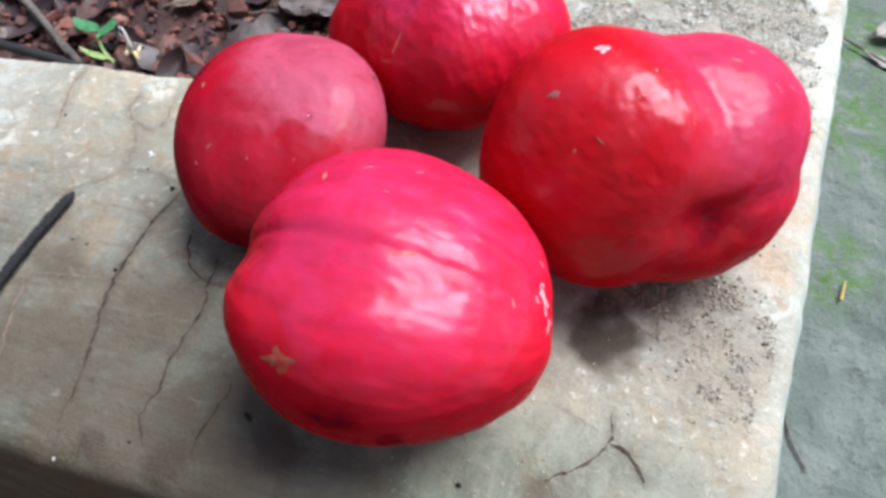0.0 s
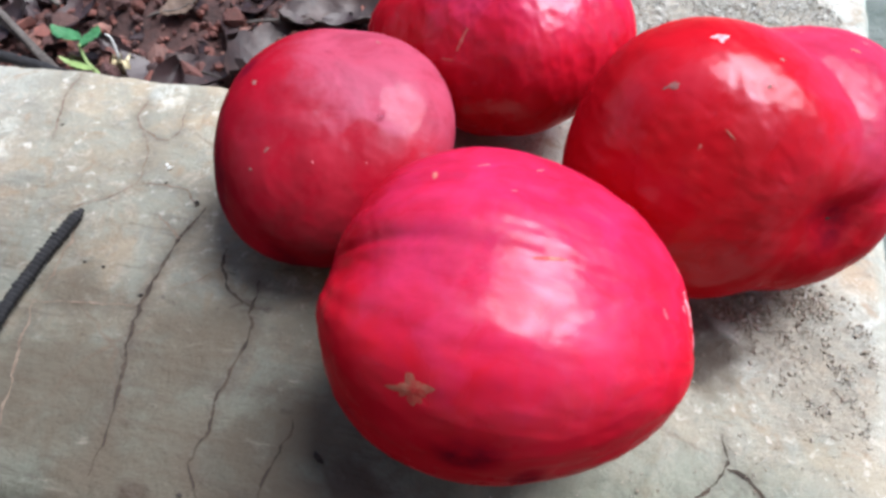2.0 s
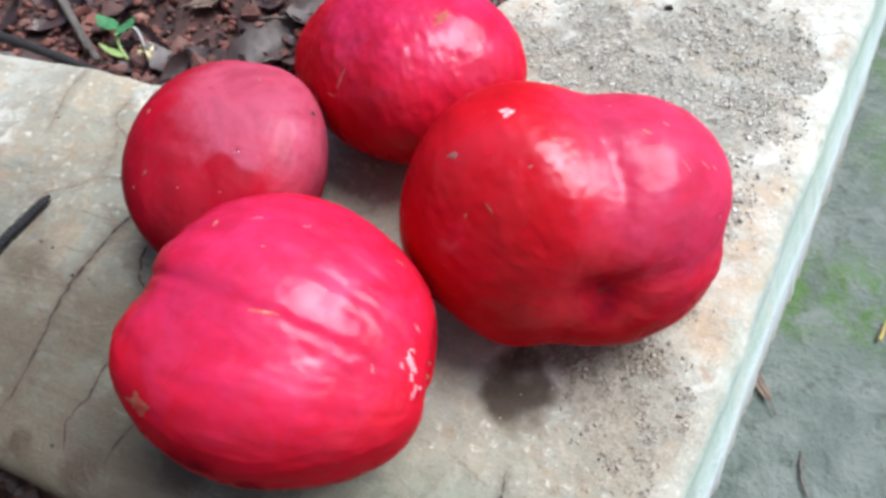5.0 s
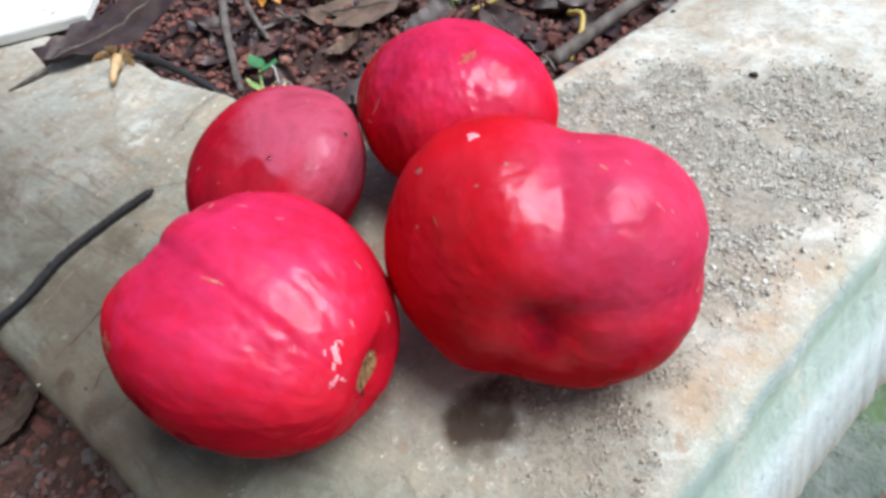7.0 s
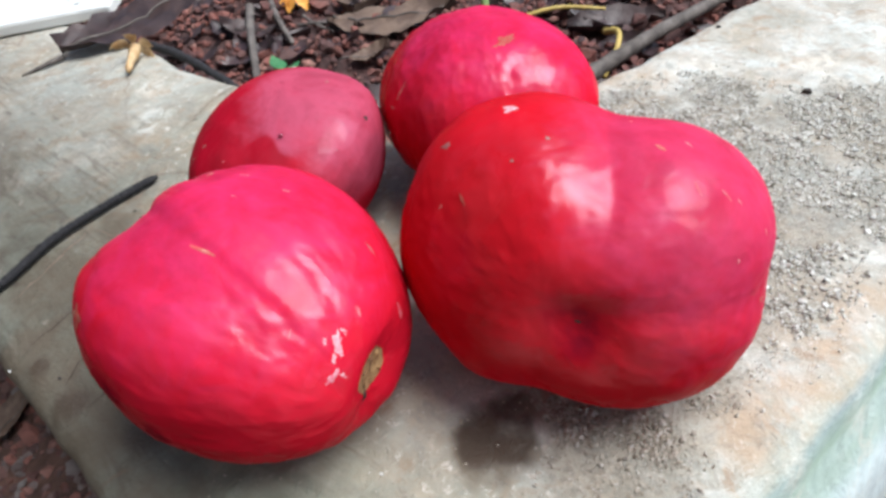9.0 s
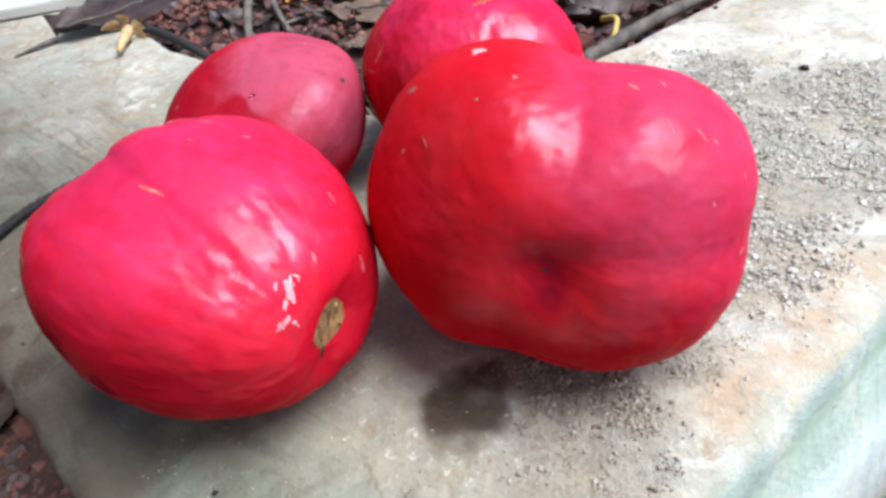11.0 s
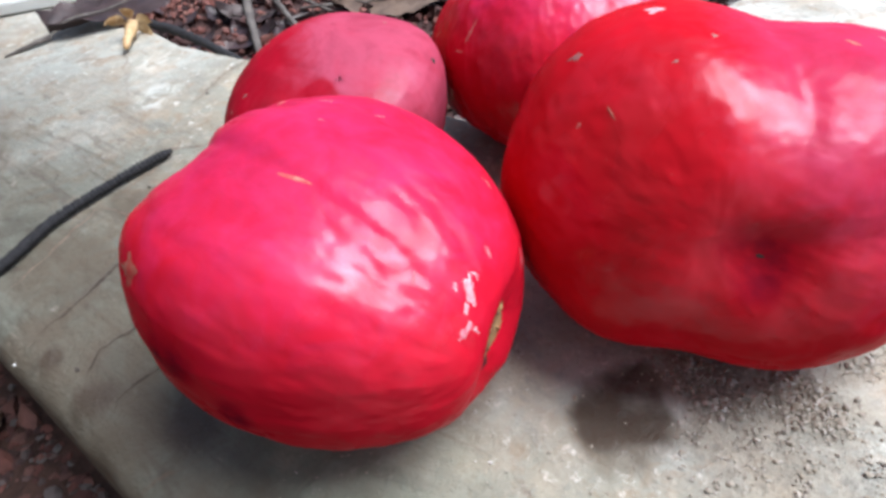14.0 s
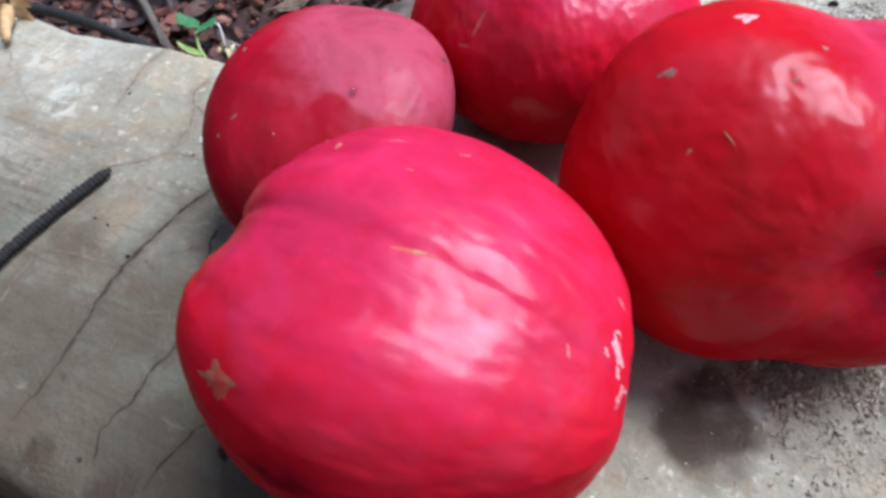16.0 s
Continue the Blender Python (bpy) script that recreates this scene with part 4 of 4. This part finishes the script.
# ---- small things ----
def scatter_inside(n, x0, x1, y0, y1, rng, margin):
    """Random places over the soil, clear of the wall by the margin."""
    poly = np.array([i for _, i, _ in RIM])
    out = []
    while len(out) < n:
        x, y = rng.uniform(x0, x1), rng.uniform(y0, y1)
        hit, near = False, 9.0
        for a, b in zip(poly, poly[1:]):
            if (a[1] > y) != (b[1] > y) and x < (b[0] - a[0]) * (y - a[1]) / (b[1] - a[1]) + a[0]:
                hit = not hit
            t = np.clip(((x - a[0]) * (b[0] - a[0]) + (y - a[1]) * (b[1] - a[1])) / ((b - a) @ (b - a)), 0, 1)
            near = min(near, math.hypot(x - a[0] - t * (b[0] - a[0]), y - a[1] - t * (b[1] - a[1])))
        if hit and near > margin:
            out.append((x, y))
    return np.array(out)


ICO = bmesh.new()
bmesh.ops.create_icosphere(ICO, subdivisions=1, radius=1.0)
ICO_V = np.array([v.co[:] for v in ICO.verts])
ICO_F = [tuple(v.index for v in f.verts) for f in ICO.faces]
ICO.free()
CLOD = bmesh.new()
bmesh.ops.create_icosphere(CLOD, subdivisions=2, radius=1.0)
CLOD_V = np.array([v.co[:] for v in CLOD.verts])
CLOD_F = [tuple(v.index for v in f.verts) for f in CLOD.faces]
CLOD.free()


def pieces(name, places, sizes, mat, rng, flat=0.55, sink=0.25, round_=False):
    """Many small angular pieces in one mesh."""
    V, F_ = [], []
    base_v, base_f, rough = (CLOD_V, CLOD_F, 0.16) if round_ else (ICO_V, ICO_F, 0.35)
    for p, r in zip(places, sizes):
        v = base_v * (1 + rough * rng.uniform(-1, 1, (len(base_v), 1)))
        if round_:
            for way in rng.normal(size=(3, 3)):
                way /= np.linalg.norm(way)
                v = v - np.outer(np.maximum(v @ way - 0.5, 0), way)
        v = v * (r * rng.uniform(0.7, 1.3), r * rng.uniform(0.6, 1.0), r * flat * rng.uniform(0.7, 1.3))
        turn = np.array(Euler((rng.uniform(-0.5, 0.5), rng.uniform(-0.5, 0.5), rng.uniform(0, 6.28))).to_matrix())
        v = v @ turn.T
        v[:, 2] -= v[:, 2].min() * (1 - sink)
        k = len(V) * len(base_v)
        V.append(v + p)
        F_ += [tuple(k + i for i in f) for f in base_f]
    return part(name, np.concatenate(V), F_, mat, smooth=round_)


rng = np.random.default_rng(5)
xy = np.vstack([scatter_inside(6500, -0.75, 0.12, 0.26, 0.72, rng, 0.004), scatter_inside(500, -0.95, 0.35, 0.5, 1.35, rng, 0.01)])
size = rng.uniform(0.0012, 0.0046, len(xy)) * np.where(rng.random(len(xy)) < 0.07, 2.1, 1.0)
tagged(pieces("gravel", np.c_[xy, soil_height(xy[:, 0], xy[:, 1]) + 0.001], size, CHIPS, rng, 0.7, 0.2), "reddish brown laterite gravel strewn over the soil", "gravel", kind="stuff")

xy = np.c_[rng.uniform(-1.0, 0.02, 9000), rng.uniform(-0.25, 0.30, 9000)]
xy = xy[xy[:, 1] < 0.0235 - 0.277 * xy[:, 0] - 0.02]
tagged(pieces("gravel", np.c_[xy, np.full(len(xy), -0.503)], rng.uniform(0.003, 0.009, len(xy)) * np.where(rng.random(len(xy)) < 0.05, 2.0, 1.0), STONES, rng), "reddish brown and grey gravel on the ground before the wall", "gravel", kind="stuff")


def grit():
    n = 100000
    p = np.c_[rng.uniform(0.0, 0.20, n), rng.uniform(0.06, 0.38, n)]
    p = p[(p[:, 1] > 0.165) | (rng.random(n) < 0.6)]
    n = len(p)
    bare = blobs(p, [(0.138, 0.250, 0.014), (0.113, 0.323, 0.010), (0.140, 0.300, 0.008), (0.060, 0.335, 0.010)], 0.5)
    clump = 1.3 * smooth(-0.15, 0.30, fbm(np.c_[p, 0 * p[:, 0]], 110, 4, 2.0))
    front = smooth(0.165, 0.145, p[:, 1])
    patchy = (0.15 + clump) * (1 - front) + 0.7 * front * smooth(0.05, 0.45, fbm(np.c_[p, 0 * p[:, 0]], 130, 3, 6.0))
    p = p[rng.random(n) < np.maximum(1.7 * blobs(p, GRIT_SPOTS, 0.6) * patchy * (1 - bare), 0.010)]
    keep = (p[:, 0] < 0.103 + 0.426 * (p[:, 1] - 0.068)) & (p[:, 0] > 0.03 + 0.55 * (p[:, 1] - 0.339))
    p = p[keep]
    n = len(p)
    extra = np.c_[rng.uniform(0.055, 0.128, 14000), rng.uniform(0.072, 0.155, 14000)]
    lumps = 0.42 * smooth(0.12, 0.5, fbm(np.c_[extra, 0 * extra[:, 0]], 150, 4, 6.0)) * blobs(extra, GRIT_SPOTS, 0.6) + 0.9 * blobs(extra, DIRT_SPOTS[:4], 0.6)
    extra = extra[(rng.random(len(extra)) < 0.8 * lumps) & (extra[:, 0] < 0.100 + 0.426 * (extra[:, 1] - 0.068))]
    s_ = rng.uniform(0.00024, 0.00058, n) * (1 + 0.2 * smooth(0.16, 0.20, p[:, 1])) * np.where(rng.random(n) < 0.07, 1.9, 1.0)
    s_ = np.r_[s_, rng.uniform(0.0003, 0.0007, len(extra)) * np.where(rng.random(len(extra)) < 0.08, 1.9, 1.0)]
    p = np.vstack([p, extra])
    bits = np.c_[rng.uniform(-0.03, 0.115, 1500), rng.uniform(-0.01, 0.15, 1500)]
    bits = bits[(bits[:, 0] < 0.095 + 0.40 * (bits[:, 1] - 0.068)) & (bits[:, 1] > 0.036 - 0.29 * bits[:, 0]) & (blobs(bits, WET_SPOTS) < 0.1) & (rng.random(len(bits)) < smooth(-0.35, 0.4, fbm(np.c_[bits, 0 * bits[:, 0]], 60, 3, 3.0)))]
    p, s_ = np.vstack([p, bits]), np.r_[s_, rng.uniform(0.00016, 0.00046, len(bits))]
    extra = np.vstack([extra, bits])
    z = rim_height(p)
    z[:n] += np.maximum(0, 0.0016 * fbm(np.c_[p[:n], 0 * p[:n, 0]], 170, 3, 9.0))
    z[n:] += rng.uniform(0, 0.0003, len(extra))
    near = p[:, 1] < 0.165
    for pick, mat, label in ((near, CRUMBS, "brown-grey earth crumbs strewn on the concrete"), (~near, GRAINS, "pale sandy grit strewn on the concrete")):
        tagged(pieces("grit", np.c_[p, z][pick], s_[pick], mat, rng, 0.6, 0.5), label, "grit", kind="stuff")


grit()


def leaf_mesh(length, width, curl, roll, seed, rows=18, cols=9, ragged=0.05):
    """A dead leaf: pointed oval blade with a raised midrib, curled along and across."""
    r = np.random.default_rng(seed)
    V = []
    for i in range(rows):
        s_ = i / (rows - 1)
        w = width * 0.5 * (math.sin(math.pi * min(1, s_**0.8 * 0.98 + 0.01)) ** 0.8) * (1 + ragged * r.normal())
        for j in range(cols):
            t = 2 * j / (cols - 1) - 1
            x = (s_ - 0.5) * length
            z = curl * length * (4 * (s_ - 0.5) ** 2) + roll * width * (t * t) * (0.5 + 0.5 * math.sin(3 * s_ + seed)) + 0.03 * width * r.normal()
            z += 0.02 * width * math.exp(-((t / 0.12) ** 2))
            V.append((x + 0.25 * abs(t) * w, w * t, z))
    V = np.array(V)
    V[:, 2] -= V[:, 2].min()
    return V, grid_faces(rows, cols)


def leaf_thing(place, turn, length, width, mat, label, curl=0.08, roll=0.25, seed=0, tilt=(0, 0), group="fallen leaves"):
    e = empty("dead_leaf", place, label, "leaf", group)
    V, F_ = leaf_mesh(length, width, curl, roll, seed)
    m = np.array(Euler((radians(tilt[0]), radians(tilt[1]), radians(turn))).to_matrix())
    V = V @ m.T
    V[:, 2] -= V[:, 2].min()
    blade = part("blade", V, F_, mat, e)
    rv, rf = tube(V.reshape(18, 9, 3)[1:-1, 4] + (0, 0, 0.0003), np.linspace(0.0009, 0.0004, 16) * max(1, length / 0.07), 5)
    part("midrib", rv, rf, TWIG, blade)
    stem = spline([(-0.5 * length, 0, 0.001 + curl * length), (-0.62 * length, 0.01 * length, 0.001 + 1.1 * curl * length), (-0.75 * length, 0.04 * length, curl * length)], 8)
    sv, sf = tube(stem, np.linspace(0.0011, 0.0007, 8) * max(1, length / 0.07), 6)
    part("petiole", sv @ m.T, sf, TWIG, e)
    return e


def on_soil(x, y, up=0.004):
    return (x, y, float(soil_height(np.array([x]), np.array([y]))[0]) + up)


BROWN, DARK, PALE = "brittle brown dead leaf lying on the soil", "dark wet dead leaf lying on the soil", "pale grey dead leaf on the mossy paving"
leaf_thing((-0.352, 0.345, 0.002), 66, 0.13, 0.060, LEAF_DARK, "large dark curled dead leaf hanging over the wall edge", 0.05, 0.25, 3, (8, -6))
leaf_thing(on_soil(-0.205, 0.475), 25, 0.115, 0.060, LEAF_BROWN, BROWN, 0.05, 0.2, 4)
leaf_thing(on_soil(-0.195, 0.420), 40, 0.035, 0.022, LEAF_BROWN, BROWN, 0.1, 0.4, 5)
leaf_thing(on_soil(-0.085, 0.400), 10, 0.085, 0.045, LEAF_DARK, DARK, 0.08, 0.3, 6)
leaf_thing(on_soil(-0.130, 0.365), 60, 0.080, 0.042, LEAF_DARK, DARK, 0.08, 0.35, 7)
leaf_thing(on_soil(-0.165, 0.345), 150, 0.070, 0.032, LEAF_DARK, DARK, 0.06, 0.3, 8)
leaf_thing(on_soil(-0.035, 0.360), 100, 0.075, 0.040, LEAF_DARK, DARK, 0.08, 0.3, 9)
leaf_thing(on_soil(-0.055, 0.450), 140, 0.090, 0.045, LEAF_DARK, DARK, 0.06, 0.3, 10)
leaf_thing(on_soil(-0.130, 0.470), 70, 0.075, 0.036, LEAF_DARK, DARK, 0.1, 0.3, 12)
leaf_thing(on_soil(-0.020, 0.520), 30, 0.080, 0.040, LEAF_DARK, DARK, 0.05, 0.3, 13)
leaf_thing(on_soil(-0.270, 0.530), 110, 0.090, 0.050, LEAF_BROWN, BROWN, 0.07, 0.3, 14)
leaf_thing(on_soil(-0.340, 0.440), 15, 0.060, 0.030, LEAF_DARK, DARK, 0.1, 0.4, 15)
leaf_thing(on_soil(-0.450, 0.480), 70, 0.095, 0.050, LEAF_DARK, DARK, 0.05, 0.3, 16)
leaf_thing((0.717, 0.845, -0.497), -49, 0.16, 0.026, LEAF_PALE, PALE, 0.03, 0.2, 17)
leaf_thing((0.735, 0.950, -0.497), 20, 0.085, 0.050, LEAF_PALE, PALE, 0.08, 0.3, 18)
leaf_thing((0.612, 0.575, -0.497), 80, 0.085, 0.036, LEAF_PALE, PALE, 0.06, 0.3, 19)
leaf_thing((0.640, 0.660, -0.497), 30, 0.05, 0.03, LEAF_PALE, PALE, 0.06, 0.3, 29)
leaf_thing((0.560, 0.396, -0.497), -20, 0.050, 0.022, LEAF_PALE, PALE, 0.1, 0.3, 20)
leaf_thing((0.362, 0.565, -0.497), 60, 0.070, 0.034, LEAF_BROWN, "yellow-brown dead leaf on the mossy paving", 0.06, 0.3, 21)
leaf_thing((0.325, 0.360, -0.497), 110, 0.060, 0.012, LEAF_BROWN, "narrow brown dead leaf on the mossy paving", 0.04, 0.2, 22)
leaf_thing((0.340, 0.465, -0.497), 75, 0.060, 0.010, LEAF_BROWN, "narrow brown dead leaf on the mossy paving", 0.04, 0.2, 23)
leaf_thing((-0.55, 0.00, -0.497), 40, 0.11, 0.05, LEAF_DARK, "dark dead leaf on the gravel before the wall", 0.06, 0.3, 24)
leaf_thing((-0.72, 0.13, -0.497), 100, 0.10, 0.05, LEAF_BROWN, "brown dead leaf on the gravel before the wall", 0.06, 0.3, 25)
leaf_thing((-0.42, 0.03, -0.497), 150, 0.09, 0.04, LEAF_DARK, "dark dead leaf on the gravel before the wall", 0.06, 0.3, 26)


def leaf_litter():
    """Torn scraps of dead leaf, too many to count."""
    V, F_, at = [], [], scatter_inside(340, -0.55, 0.10, 0.27, 0.68, rng, 0.012)
    for k, (x, y) in enumerate(at):
        ln = rng.uniform(0.012, 0.040)
        v, f = leaf_mesh(ln, ln * rng.uniform(0.35, 0.65), rng.uniform(0.0, 0.15), rng.uniform(0.1, 0.5), k, 7, 5, 0.15)
        m = np.array(Euler((rng.uniform(-0.5, 0.5), rng.uniform(-0.4, 0.4), rng.uniform(0, 6.28))).to_matrix())
        v = v @ m.T
        v[:, 2] -= v[:, 2].min()
        n0 = sum(len(a) for a in V)
        V.append(v + (x, y, soil_height(np.array([x]), np.array([y]))[0] + 0.002))
        F_ += [tuple(n0 + i for i in q) for q in f]
    return tagged(part("leaf_litter", np.concatenate(V), F_, LITTER), "dark torn scraps of dead leaves over the soil", "leaf litter", kind="stuff")


leaf_litter()


def stick(name, points, radius, mat, label, category, n=40, jitter=0.08, seed=0, taper=0.6):
    V, F_ = tube(spline(points, n), radius * np.linspace(1, taper, n), 8, jitter, seed)
    return tagged(part(name, V, F_, mat), label, category)


stick("twig", [(-0.390, 0.500, -0.045), (-0.340, 0.440, -0.044), (-0.295, 0.390, -0.046), (-0.258, 0.350, -0.050)], 0.0045, TWIG, "thick grey dead twig lying on the soil", "twig", seed=1)
stick("twig", [(-0.365, 0.500, -0.046), (-0.318, 0.455, -0.043), (-0.279, 0.424, -0.048)], 0.0035, TWIG, "grey dead twig lying on the soil", "twig", seed=2)
stick("twig", [(-0.335, 0.432, -0.045), (-0.300, 0.395, -0.042), (-0.268, 0.358, -0.048)], 0.0028, TWIG, "thin dark twig lying on the soil", "twig", seed=3)
stick("yellow_stalk", [(-0.100, 0.478, -0.042), (-0.065, 0.500, -0.036), (-0.030, 0.522, -0.044)], 0.0022, YELLOW, "straight yellow dry stalk on the soil", "stalk", seed=4)
stick("yellow_stalk", [(-0.020, 0.488, -0.046), (-0.006, 0.474, -0.038), (0.000, 0.452, -0.038), (-0.002, 0.428, -0.050)], 0.0026, YELLOW, "curved yellow dry stalk on the soil", "stalk", seed=5)
stick("root", [(-0.012, 0.418, -0.045), (0.018, 0.480, -0.042), (0.046, 0.545, -0.046), (0.075, 0.60, -0.05)], 0.006, TWIG, "dark woody root beside the wall", "root", seed=6)
stick("black_twig", [(-0.318, 0.318, 0.001), (-0.285, 0.316, -0.004), (-0.245, 0.308, -0.012), (-0.200, 0.298, -0.022), (-0.150, 0.288, -0.030), (-0.100, 0.278, -0.036)], 0.0035, CORD, "black rounded strip along the wall's inner edge", "twig", 60, 0.1, 7)
stick("twig", [(0.36, 0.28, -0.497), (0.355, 0.25, -0.494), (0.362, 0.215, -0.497)], 0.0018, TWIG, "thin curved twig on the mossy paving", "twig", seed=8)
stick("twig", [(0.470, 0.425, -0.496), (0.484, 0.452, -0.495)], 0.0022, YELLOW, "short brown twig on the mossy paving", "twig", seed=9)


def flower(place, way, length, mat, label, seed, petal=1.0):
    """A fallen flower: a tapered tube with curled petals at its mouth."""
    r = np.random.default_rng(seed)
    e = empty("fallen_flower", place, label, "flower", "fallen flowers")
    w = Vector(way).normalized()
    turn = np.array(w.to_track_quat("Z", "X").to_matrix())
    n = 14
    z = np.linspace(0, length, n)
    rad = np.interp(z / length, [0, 0.15, 0.5, 1.0], [0.0014, 0.0026, 0.0028, 0.0050])
    V, F_ = tube(np.c_[0.0006 * np.sin(6 * z / length), 0 * z, z], rad, 10, 0.06, seed)
    part("flower_tube", V @ turn.T, F_, mat, e)
    for k in range(5):
        a = 2 * math.pi * k / 5 + 0.3 * r.normal()
        P, rows, cols = [], 8, 5
        for i in range(rows):
            s_ = i / (rows - 1)
            wd = 0.0042 * petal * math.sin(math.pi * (0.12 + 0.85 * s_)) ** 0.7
            out = 0.0045 + 0.011 * petal * s_
            up = length + 0.004 * s_ - 0.010 * s_ * s_ * (1 + 0.5 * r.random())
            for j in range(cols):
                t = 2 * j / (cols - 1) - 1
                P.append((math.cos(a) * out - math.sin(a) * wd * t, math.sin(a) * out + math.cos(a) * wd * t, up + 0.0012 * t * t))
        part("petal", np.array(P) @ turn.T, grid_faces(rows, cols), mat, e)
    return e


flower((-0.297, 0.277, 0.004), (-0.55, 0.80, 0.12), 0.030, PETAL, "dried yellow-tan fallen flower on the concrete", 1)
flower((-0.2215, 0.357, -0.056), (0.05, 0.10, 1.0), 0.011, PETAL_PALE, "pale yellow fallen flower at the soil's edge", 2, 0.45)
flower((-0.322, 0.497, -0.048), (0.1, -0.25, 0.8), 0.016, ORANGE, "orange fallen flower on the soil", 3, 1.5)
stick("yellow_stalk", [(-0.440, 0.440, -0.036), (-0.405, 0.468, -0.026), (-0.365, 0.505, -0.030)], 0.0024, YELLOW, "tan dry stalk lying over dead leaves", "stalk", seed=11)
stick("twig", [(-0.300, 0.470, -0.046), (-0.270, 0.448, -0.040), (-0.235, 0.440, -0.046)], 0.0018, TWIG, "thin dark twig lying on the soil", "twig", seed=12)
stick("green_shoot", [(-0.124, 0.494, -0.050), (-0.126, 0.500, -0.030), (-0.130, 0.512, -0.008), (-0.136, 0.522, 0.012)], 0.0042, STALK_GREEN, "pale green shoot standing in the soil", "shoot", 24, 0.02, 13, 0.25)
stick("white_filament", [(-0.2225, 0.358, -0.046), (-0.2235, 0.361, -0.038), (-0.2250, 0.363, -0.033), (-0.2275, 0.364, -0.032)], 0.0009, TILE, "thin white flower filament standing in the soil", "filament", 16)


def grass_blade():
    """A long leaf that arches up from the paving and over: pointed, keeled along its midrib."""
    path = spline([(0.262, -0.120, -0.50), (0.252, -0.060, -0.28), (0.232, 0.005, -0.08), (0.1900, 0.0500, 0.0900), (0.1560, 0.0520, 0.1300), (0.1472, 0.0490, 0.1415), (0.1432, 0.0462, 0.1455), (0.1415, 0.0442, 0.1450), (0.1408, 0.0427, 0.1437), (0.1402, 0.0415, 0.1420)], 90)
    s_ = np.linspace(0, 1, 90)
    wide = np.interp(s_, (0, 0.2, 0.5, 0.7, 0.85, 1), (0.0018, 0.0042, 0.0036, 0.0014, 0.0007, 0.0001))
    way = np.gradient(path, axis=0)
    way /= np.linalg.norm(way, axis=1, keepdims=True)
    side = np.cross(way, (0.35, 0.90, 0.25))
    side /= np.linalg.norm(side, axis=1, keepdims=True)
    up = np.cross(side, way)
    ring = [(-1.0, 0.12), (-0.5, 0.10), (0.0, -0.02), (0.5, 0.10), (1.0, 0.12), (0.5, 0.02), (0.0, -0.14), (-0.5, 0.02)]
    V = np.stack([path + wide[:, None] * (a * side + b * up) for a, b in ring], 1).reshape(-1, 3)
    return tagged(part("grass_blade", V, grid_faces(90, 8, True) + [tuple(range(8))[::-1], tuple(89 * 8 + k for k in range(8))], BLADE), "long fresh green grass blade arching beside the wall", "grass blade")


grass_blade()


def seedling():
    e = empty("seedling", (-0.243, 0.358, -0.057), "small green seedling with oval leaves in the soil", "seedling")
    V, F_ = tube(spline([(0.008, -0.004, 0.0), (-0.002, 0.004, 0.006), (-0.006, 0.012, 0.014)], 12), np.linspace(0.0015, 0.001, 12), 8)
    part("stem", V, F_, STALK_GREEN, e)
    for place, turn, ln, wd, tip in (((-0.017, 0.022, 0.014), 150, 0.023, 0.013, 12), ((0.000, 0.018, 0.014), 70, 0.019, 0.014, -15), ((-0.008, 0.002, 0.006), 160, 0.024, 0.006, 5)):
        v, f = leaf_mesh(ln, wd, 0.05, 0.12, 2, 14, 9, 0.0)
        m = np.array(Euler((radians(tip), radians(-12), radians(turn))).to_matrix())
        part("leaf", v @ m.T + place, f, LEAF_GREEN if wd > 0.01 else STALK_GREEN, e)
    return e


seedling()


def tile():
    e = empty("white_tile", (-0.400, 0.353, 0.001), "white glazed tile spotted with dirt, on the wall", "tile")
    u, v = np.array((0.844, 0.536)), np.array((-0.536, 0.844))
    bm = bmesh.new()
    bmesh.ops.create_cube(bm, size=1.0)
    for w in bm.verts:
        q = (w.co.x - 0.5) * 0.15 * u + (w.co.y + 0.5) * 0.15 * v
        w.co = (q[0], q[1], (w.co.z + 0.5) * 0.009)
    bmesh.ops.bevel(bm, geom=bm.edges[:], offset=0.0012, segments=2, affect="EDGES")
    me = bpy.data.meshes.new("tile_body")
    bm.to_mesh(me)
    bm.free()
    me.materials.append(TILE)
    ob = new("tile_body", me)
    ob.parent = e
    return e


tile()


CRUMB_AT = [(-0.165, 0.161, 0.0009), (-0.148, 0.147, 0.0009), (-0.135, 0.193, 0.0013), (-0.078, 0.081, 0.0018), (-0.173, 0.164, 0.0007), (-0.001, 0.057, 0.0012),
            (0.125, 0.352, 0.0030), (0.070, 0.417, 0.0016), (-0.150, 0.205, 0.0007), (-0.205, 0.245, 0.0008), (-0.120, 0.072, 0.0009), (0.082, 0.300, 0.0012)]
for k, (x, y, r) in enumerate(CRUMB_AT):
    z = float(rim_height(np.array([[x, y]]))[0])
    tagged(pieces("soil_crumb", [(x, y, z)], [r], BLACK, rng, 0.7), "tiny black soil crumb on the concrete", "crumb", "soil crumbs")
for x, y, r in ((-0.146, 0.066, 0.0007), (-0.150, 0.214, 0.0013), (-0.152, 0.2165, 0.0010), (0.026, 0.088, 0.0009)):
    z = float(rim_height(np.array([[x, y]]))[0])
    tagged(pieces("white_chip", [(x, y, z)], [r], TILE, rng, 0.5), "tiny white chip on the concrete", "chip", "white chips")
